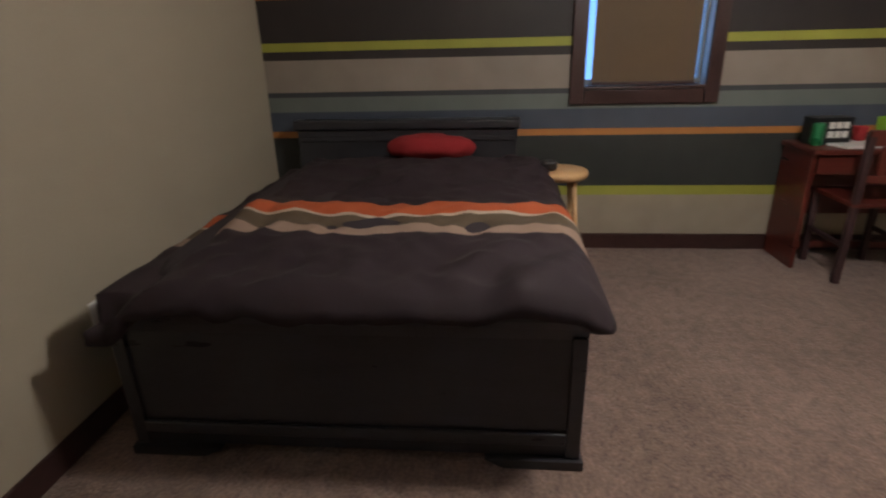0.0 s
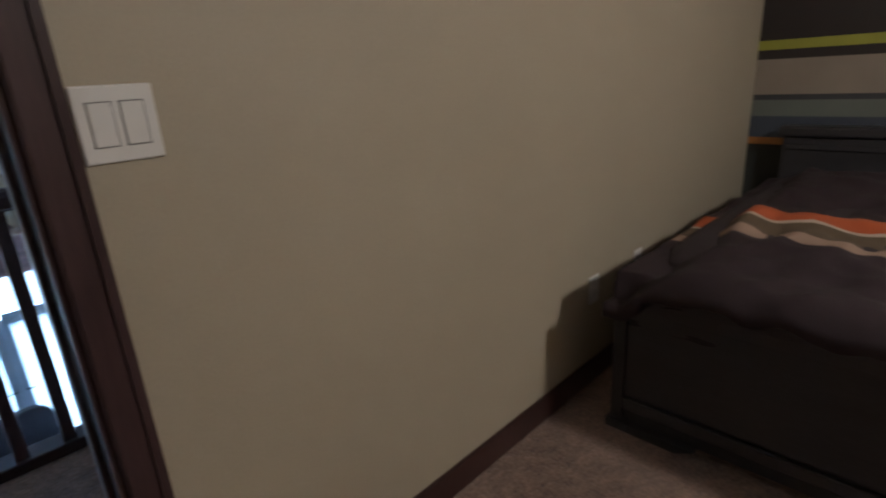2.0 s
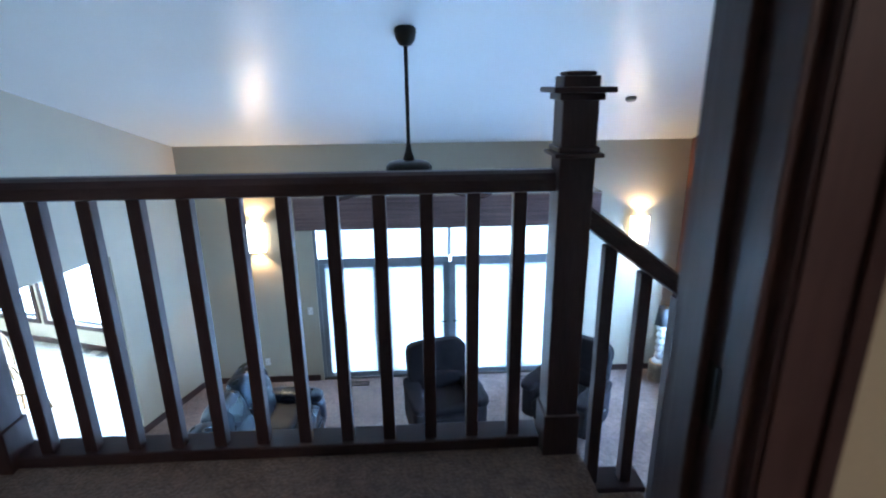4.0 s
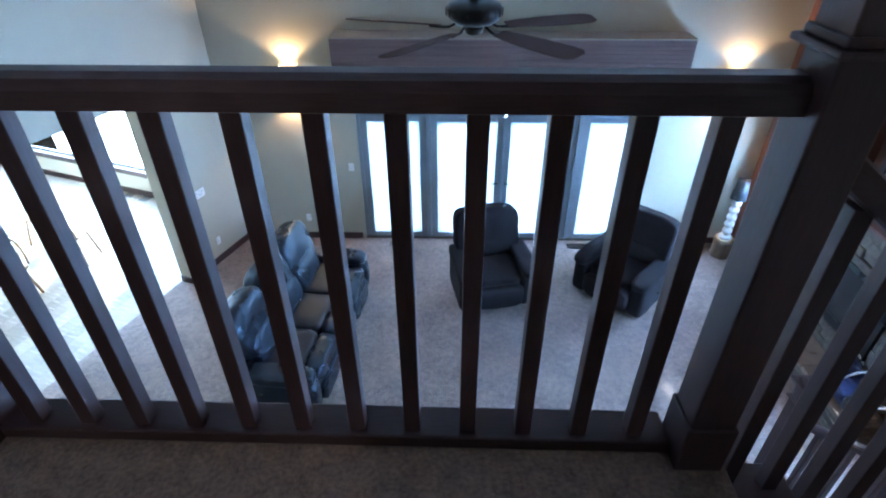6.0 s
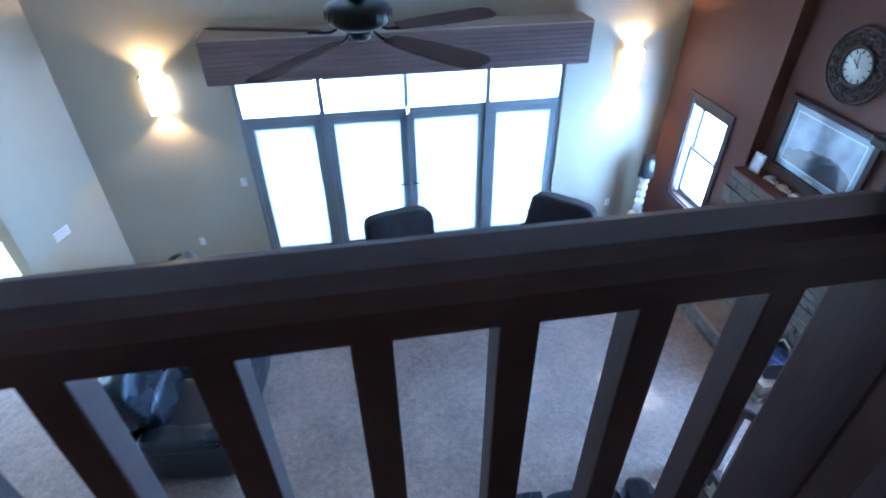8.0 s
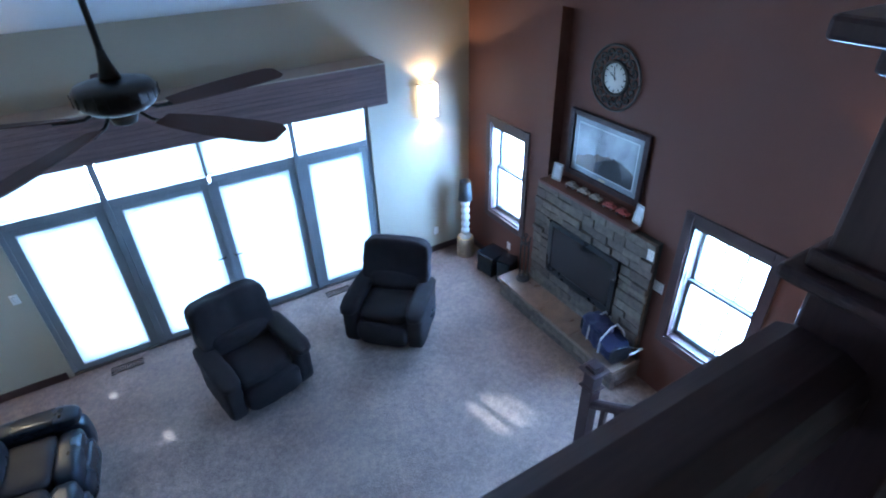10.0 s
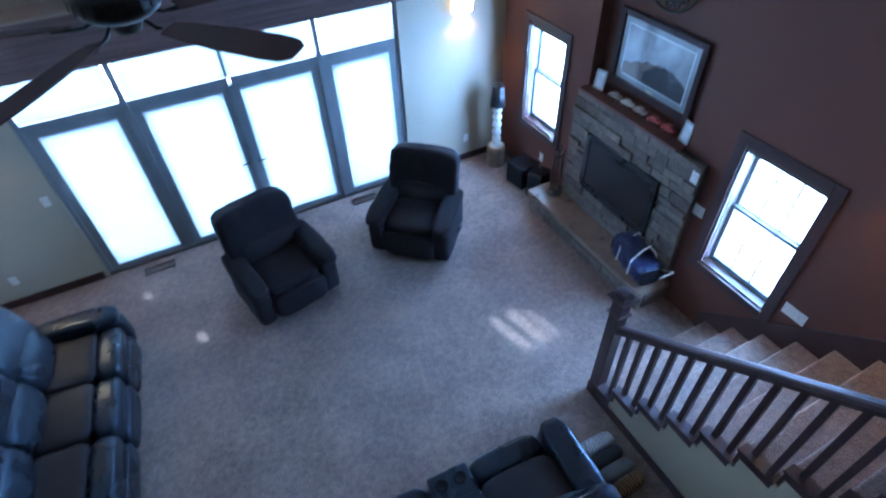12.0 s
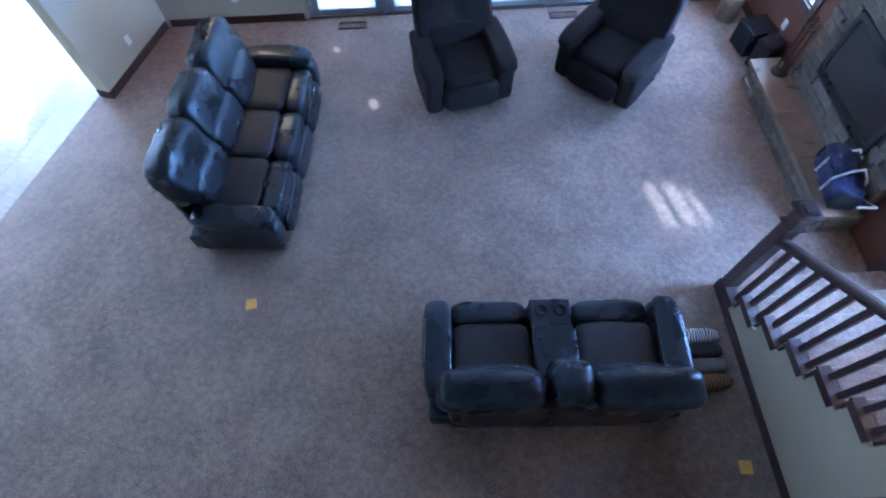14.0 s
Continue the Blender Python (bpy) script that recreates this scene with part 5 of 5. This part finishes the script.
def quilt():
    """Comforter over the bed: broad folds, a drape over the foot and the side."""
    bm = bmesh.new()
    nu, nv = 90, 84
    x0, x1, y0, y1 = 1.235, 3.02, -1.77, -0.15
    grid = []
    for i in range(nu + 1):
        row = []
        for j in range(nv + 1):
            x, y = x0 + (x1 - x0) * i / nu, y0 + (y1 - y0) * j / nv
            q = Vector((x * 1.6, y * 1.6, 0.3))
            z = 0.665 + 0.026 * noise.noise(q) + 0.022 * noise.noise(q * 2.3 + Vector((4, 0, 0))) + 0.014 * noise.noise(Vector((x * 5, y * 9, 2))) - 0.026 * abs(noise.noise(Vector((x * 5.1 + y * 2.3, y * 5.2 - x, 7)))) - 0.014 * abs(noise.noise(Vector((x * 9 - y * 5, y * 6 + x * 2, 1)))) + 0.006 * noise.noise(Vector((x * 14, y * 16, 3)))
            z -= 0.020 * max(0, (2.0 - x))
            z += 0.05 * math.exp(-((x - 2.75) / 0.25) ** 2)
            px, py = x, y
            fall = 0.0
            edge = 1.33 + 0.02 * noise.noise(Vector((y * 3, 1, 1)))
            side = -1.63
            u, w = max(0.0, (edge - x) / 0.11), max(0.0, (side - y) / 0.14)
            if u > 0 or w > 0:
                ru, rw = u * math.sqrt(max(0.0, 1 - min(w, 1) ** 2 / 2)), w * math.sqrt(max(0.0, 1 - min(u, 1) ** 2 / 2))
                if u > 0:
                    px = edge - 0.095 * ru
                if w > 0:
                    py = side - 0.105 * rw
                reach = math.hypot(ru, rw)
                fall = 0.03 * reach + 0.075 * reach ** 3
            z += 0.030 * math.exp(-(((x - 1.50) / 0.16) ** 2 + ((y + 1.50) / 0.14) ** 2))
            z += 0.016 * math.sin((x * 0.7 + y) * 17 + 3 * noise.noise(Vector((x * 2, y * 2, 4)))) * math.exp(-(((x - 1.52) / 0.22) ** 2 + ((y + 1.38) / 0.30) ** 2))
            if y > -0.42:
                d = y + 0.42
                fall = max(fall, 0.30 * d + 2.0 * d * d)
                py = -0.42 + 0.78 * d
            z -= fall
            z += 0.018 * math.exp(-((x - 2.05) / 0.11) ** 2)
            z += 0.012 * noise.noise(Vector((px * 7, py * 5, 9))) if (x < edge or y < side) else 0
            z = max(z, (0.598 if y > -0.42 and px > 1.325 else 0.515) + 0.02 * noise.noise(Vector((px * 6, py * 6, 5))))
            row.append(bm.verts.new((px, py, z)))
        grid.append(row)
    for i in range(nu):
        for j in range(nv):
            bm.faces.new((grid[i][j], grid[i + 1][j], grid[i + 1][j + 1], grid[i][j + 1])).smooth = True
    bmesh.ops.recalc_face_normals(bm, faces=bm.faces[:])
    brown, orange, cream, taupe, tan = (0.023, 0.0108, 0.0152), (0.50, 0.10, 0.03), (0.55, 0.44, 0.36), (0.11, 0.075, 0.045), (0.36, 0.24, 0.18)
    cloth = bands("striped_comforter_cloth", 0, [(1.0, brown), (1.755, tan), (1.85, cream), (1.855, taupe), (1.965, cream), (1.98, orange), (2.12, brown)], 0.85, 0.022, 0.3)
    t = thing("comforter", "rumpled dark brown comforter with orange and tan bands on the bed", "comforter")
    ob = part("cover", bm, cloth, t)
    sol = ob.modifiers.new("thickness", "SOLIDIFY")
    sol.thickness, sol.offset = 0.045, -1


quilt()
t = thing("pillow", "red pillow against the headboard", "pillow")
part("case", cushion(0.33, 0.50, 0.155, (3.00, -1.06, 0.73), 2.4, 0.012, 3, m=Matrix.Rotation(radians(12), 3, "Y")), RED, t)


def stool():
    s = thing("wooden_stool", "round pine stool used as a nightstand", "stool", pose(2.76, -1.75, 0))
    part("seat", lathe([(0.135, 0.615), (0.145, 0.63), (0.145, 0.645), (0.135, 0.655)], 32), PINE, s)
    for i in range(4):
        a = math.pi / 4 + i * math.pi / 2
        part("leg", tube([(0.09 * math.cos(a), 0.09 * math.sin(a), 0.616), (0.15 * math.cos(a), 0.15 * math.sin(a), 0.002)], 0.015, 10), PINE, s)
        b = a + math.pi / 2
        part("rung", tube([(0.127 * math.cos(a), 0.127 * math.sin(a), 0.24 + 0.04 * (i % 2)), (0.127 * math.cos(b), 0.127 * math.sin(b), 0.24 + 0.04 * (i % 2))], 0.009, 8), PINE, s)


stool()
t = thing("alarm_clock", "small black alarm clock on the stool", "clock", pose(2.74, -1.69, 0.6555))
part("case", cushion(0.07, 0.09, 0.05, (0, 0, 0.026), 3.5, 0.002), BLACKP, t)


DESK = 0.70          # height of the desk top


def desk():
    d = thing("desk", "cherry wood writing desk against the striped wall", "desk")
    x0, x1, y0, y1 = 3.00, 3.335, -4.30, -3.14
    part("top", box(x0 - 0.01, x1, y0 - 0.02, y1 + 0.015, DESK - 0.03, DESK, 0.006), CHERRY, d)
    for y in (y0, y1 - 0.025):
        part("end_panel", box(x0 + 0.02, x1 - 0.005, y, y + 0.025, 0.002, DESK - 0.031, 0.003), CHERRY, d)
    part("back_panel", box(x1 - 0.03, x1 - 0.012, y0 + 0.026, y1 - 0.026, 0.25, DESK - 0.031), CHERRY, d)
    part("drawer", box(x0 + 0.012, x0 + 0.03, y0 + 0.03, y1 - 0.03, DESK - 0.14, DESK - 0.035, 0.004), CHERRY, d)
    part("stretcher", box(x1 - 0.12, x1 - 0.09, y0 + 0.026, y1 - 0.026, 0.06, 0.10, 0.003), CHERRY, d)


desk()


def desk_chair():
    c = thing("desk_chair", "cherry wood slat-back chair pushed up to the desk", "chair", pose(2.985, -3.46, 0, 0, 0, 0))
    part("seat", box(-0.19, 0.21, -0.20, 0.20, 0.43, 0.455, 0.01), CHERRY, c)
    for x, y, h in ((-0.17, -0.18, 0.80), (-0.17, 0.18, 0.80), (0.18, -0.17, 0.429), (0.18, 0.17, 0.429)):
        part("leg", box(x - 0.017, x + 0.017, y - 0.017, y + 0.017, 0.002, h, 0.004), WOOD, c)
    part("top_rail", box(-0.185, -0.155, -0.195, 0.195, 0.75, 0.83, 0.008), CHERRY, c)
    part("lower_rail", box(-0.18, -0.16, -0.16, 0.16, 0.56, 0.60, 0.005), CHERRY, c)
    for y in (-0.10, -0.033, 0.033, 0.10):
        part("slat", box(-0.178, -0.164, y - 0.018, y + 0.018, 0.601, 0.749, 0.003), CHERRY, c)
    for y in (-0.175, 0.175):
        part("stretcher", box(-0.15, 0.16, y - 0.01, y + 0.01, 0.20, 0.225, 0.003), WOOD, c)


desk_chair()


def desk_clutter():
    t = thing("photo_box", "black and white patterned box on the desk", "box", pose(3.19, -3.28, DESK + 0.0005, 0, 0, 5))
    part("carton", box(-0.05, 0.05, -0.11, 0.11, 0.001, 0.15, 0.004), BLACKP, t)
    for i in range(3):
        for j in range(2):
            part("print", box(-0.0525, -0.0505, -0.085 + i * 0.04, -0.052 + i * 0.04, 0.04 + j * 0.05, 0.075 + j * 0.05), PLASTIC, t)
    t = thing("green_can", "green drink can on the desk", "can", pose(3.13, -3.20, DESK + 0.0005))
    part("can", lathe([(0.028, 0.0), (0.033, 0.008), (0.033, 0.115), (0.026, 0.125)], 20), mat("green_metal", (0.02, 0.16, 0.06), 0.3, 0.1, metal=0.3), t)
    t = thing("paper_stack", "loose white papers on the desk", "paper", pose(3.12, -3.40, DESK + 0.0005, 0, 0, 12))
    part("sheets", boxes((-0.10, 0.10, -0.13, 0.13, 0.001, 0.012)), PLASTIC, t)
    t = thing("red_cup", "red plastic cup on the desk", "cup", pose(3.22, -3.48, DESK + 0.0005))
    part("cup", lathe([(0.028, 0), (0.038, 0.09), (0.035, 0.09), (0.026, 0.004)], 18), RED, t)
    t = thing("lime_cup", "lime green cup on the desk", "cup", pose(3.20, -3.60, DESK + 0.0005))
    part("cup", lathe([(0.040, 0), (0.050, 0.14), (0.046, 0.14), (0.037, 0.004)], 18), mat("lime_plastic", (0.22, 0.42, 0.03), 0.4, 0.05), t)


desk_clutter()


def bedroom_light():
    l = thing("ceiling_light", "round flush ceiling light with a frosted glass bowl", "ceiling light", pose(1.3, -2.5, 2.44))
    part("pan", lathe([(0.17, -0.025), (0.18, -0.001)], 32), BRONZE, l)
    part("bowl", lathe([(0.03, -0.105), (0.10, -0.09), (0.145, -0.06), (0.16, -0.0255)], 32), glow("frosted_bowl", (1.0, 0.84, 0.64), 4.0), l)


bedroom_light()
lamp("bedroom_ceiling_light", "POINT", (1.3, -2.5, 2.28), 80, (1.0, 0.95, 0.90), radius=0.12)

# ---- dining room beyond the opening ----
CA, SA = math.cos(math.radians(LEAN)), math.sin(math.radians(LEAN))
DIN = Matrix.Translation((left_x(OP0) - 0.16, OP0, ZF)) @ pose(0, 0, 0, 0, 0, LEAN)   # local y runs along the wall, -x into the dining room


def dining():
    bm = boxes((-6.6, -0.03, -6.5, 2.4, -0.25, -0.004))
    bm.transform(DIN)
    fl = setting("floor_dining", bm, mat("dark_plank_joint", (0.06, 0.05, 0.04), 0.6, 0.1), "grey-brown vinyl plank floor of the dining room", "floor")
    wins = ((-5.2, -3.75), (-3.50, -2.05))
    z0, z1 = 0.45, 2.25
    bm = boxes((-6.6, wins[0][0], 1.72, 1.88, 0, 2.75), (wins[0][1], wins[1][0], 1.72, 1.88, 0, 2.75), (wins[1][1], -0.0, 1.72, 1.88, 0, 2.75), *[(a, b, 1.72, 1.88, 0, z0) for a, b in wins], *[(a, b, 1.72, 1.88, z1, 2.75) for a, b in wins])
    bm.transform(DIN)
    setting("wall_dining_north", bm, CREAM, "cream dining room wall with bright windows", "wall")
    bm = boxes((-6.75, -6.6, -6.5, 1.9, 0, 2.75))
    bm.transform(DIN)
    setting("wall_dining_west", bm, CREAM, "plain cream dining room wall", "wall")
    bm = boxes((-6.6, 0.0, -6.65, -6.5, 0, 2.75))
    bm.transform(DIN)
    setting("wall_dining_south", bm, CREAM, "plain cream dining room wall", "wall")
    bm = boxes((-6.75, -0.02, -6.6, 1.9, 2.70, 2.8))
    bm.transform(DIN)
    setting("ceiling_dining", bm, WHITE, "white dining room ceiling", "ceiling")
    bm = boxes((-6.6, -0.2, 1.702, 1.718, 0.002, 0.10))
    bm.transform(DIN)
    setting("baseboard_dining", bm, TRIM, "dark-stained wooden baseboard in the dining room", "baseboard")
    bm = boxes((-16.0, 8.0, 9.0, 9.05, -12.0, 3.6))
    bm.transform(DIN)
    setting("backdrop_dining", bm, OUTSIDE, "bright daylight outside the dining windows", "backdrop")
    for a, b in wins:
        w = thing("window_dining", "bright dining room window with a dark casing", "window", kind="structure")
        bs = boxes((a - 0.08, a + 0.004, 1.698, 1.719, z0 - 0.08, z1 + 0.08), (b - 0.004, b + 0.08, 1.698, 1.719, z0 - 0.08, z1 + 0.08), (a + 0.005, b - 0.005, 1.698, 1.719, z0 - 0.08, z0 + 0.004), (a + 0.005, b - 0.005, 1.698, 1.719, z1 - 0.004, z1 + 0.08))
        bs.transform(DIN)
        part("casing", bs, TRIM, w)
        bs = boxes((a + 0.002, a + 0.05, 1.78, 1.82, z0 + 0.005, z1 - 0.005), (b - 0.05, b - 0.002, 1.78, 1.82, z0 + 0.005, z1 - 0.005), (a + 0.051, b - 0.051, 1.78, 1.82, z0 + 0.005, z0 + 0.05), (a + 0.051, b - 0.051, 1.78, 1.82, z1 - 0.05, z1 - 0.005))
        bs.transform(DIN)
        part("sash", bs, FRAME, w)
        bs = boxes((a + 0.045, b - 0.045, 1.798, 1.802, z0 + 0.045, z1 - 0.045))
        bs.transform(DIN)
        g = part("pane", bs, GLASS, w)
        g.visible_shadow = False
        c = DIN @ Vector(((a + b) / 2, 2.1, (z0 + z1) / 2))
        lamp("dining_window_daylight", "AREA", c, 700, DAY, (1.4, 1.7), DIN @ Vector(((a + b) / 2 - 0.2, -2, 0.0)))
    me = None
    rng = random.Random(9)
    pw, pl = 0.18, 1.22
    rows = 0
    x = -0.035 - pw
    while x > -3.4:
        y = -4.2 + rng.uniform(0, pl)
        while y < 1.70 - pl * 0.3:
            ln = min(pl, 1.70 - y)
            if me is None or ln < pl - 0.001:
                ob = part("plank", box(0.001, pw - 0.001, 0.001, ln - 0.001, -0.0038, 0.001), VINYL, fl, m=DIN @ pose(x, y, 0))
                if ln >= pl - 0.001:
                    me = ob.data
            else:
                shared("plank", me, fl, DIN @ pose(x, y, 0))
            y += pl
        x -= pw
    bm = boxes((-6.6, x + pw - 0.001, -6.5, 1.70, -0.0038, 0.001), (x + pw, -0.035, -6.5, -4.2, -0.0038, 0.001))
    bm.transform(DIN)
    part("far_planks", bm, VINYL, fl)


dining()


def dining_chair():
    c = thing("dining_chair", "bow-back oak windsor chair at the dining table", "chair", group="chairs at the dining table")
    oak = mat("honey_oak", (0.42, 0.22, 0.09), 0.35, 0.2, 3, 40, 0.1, stretch=(3, 3, 0.6))
    part("seat", cushion(0.44, 0.42, 0.04, (0, 0, 0.44), 4, 0.0), oak, c)
    for x in (-0.15, 0.15):
        for y in (-0.14, 0.14):
            part("leg", tube([(x * 0.85, y * 0.85, 0.425), (x * 1.25, y * 1.25, 0.003)], 0.017, 8), oak, c)
    part("bow", tube([(0.20 * math.cos(a), 0.17 + 0.06 * math.sin(a), 0.46 + 0.50 * math.sin(a)) for a in [math.pi * k / 14 for k in range(15)]], 0.012, 8), oak, c)
    for i in range(6):
        x = -0.13 + 0.052 * i
        h = math.sqrt(max(0, 1 - (x / 0.20) ** 2))
        part("spindle", tube([(x * 0.9, 0.17, 0.455), (x, 0.17 + 0.06 * h, 0.455 + 0.50 * h)], 0.006, 6), oak, c)
    part("stretcher", tube([(-0.17, 0, 0.2), (0.17, 0, 0.2)], 0.009, 8), oak, c)
    return c


ch = dining_chair()
ch.matrix_basis = DIN @ pose(-1.75, -0.05, 0.001, 0, 0, 200)
copy_thing(ch, DIN @ pose(-2.6, 0.15, 0.001, 0, 0, 10))
copy_thing(ch, DIN @ pose(-1.7, -1.0, 0.001, 0, 0, 280))


def dining_table():
    t = thing("dining_table", "oak dining table with a pale top", "table", DIN @ pose(-2.5, -0.75, 0.001))
    oak = mat("pale_oak_top", (0.55, 0.40, 0.25), 0.25, 0.15, 3, 40, 0.05, stretch=(0.6, 4, 4))
    part("tabletop", lathe([(0.56, 0.71), (0.60, 0.72), (0.60, 0.74), (0.58, 0.75)], 40), oak, t)
    part("pedestal", lathe([(0.16, 0.05), (0.08, 0.12), (0.06, 0.3), (0.09, 0.55), (0.2, 0.709)], 24), oak, t)
    for i in range(4):
        a = i * math.pi / 2 + 0.4
        part("foot", tube([(0.08 * math.cos(a), 0.08 * math.sin(a), 0.10), (0.36 * math.cos(a), 0.36 * math.sin(a), 0.035)], 0.03, 8), oak, t)


dining_table()
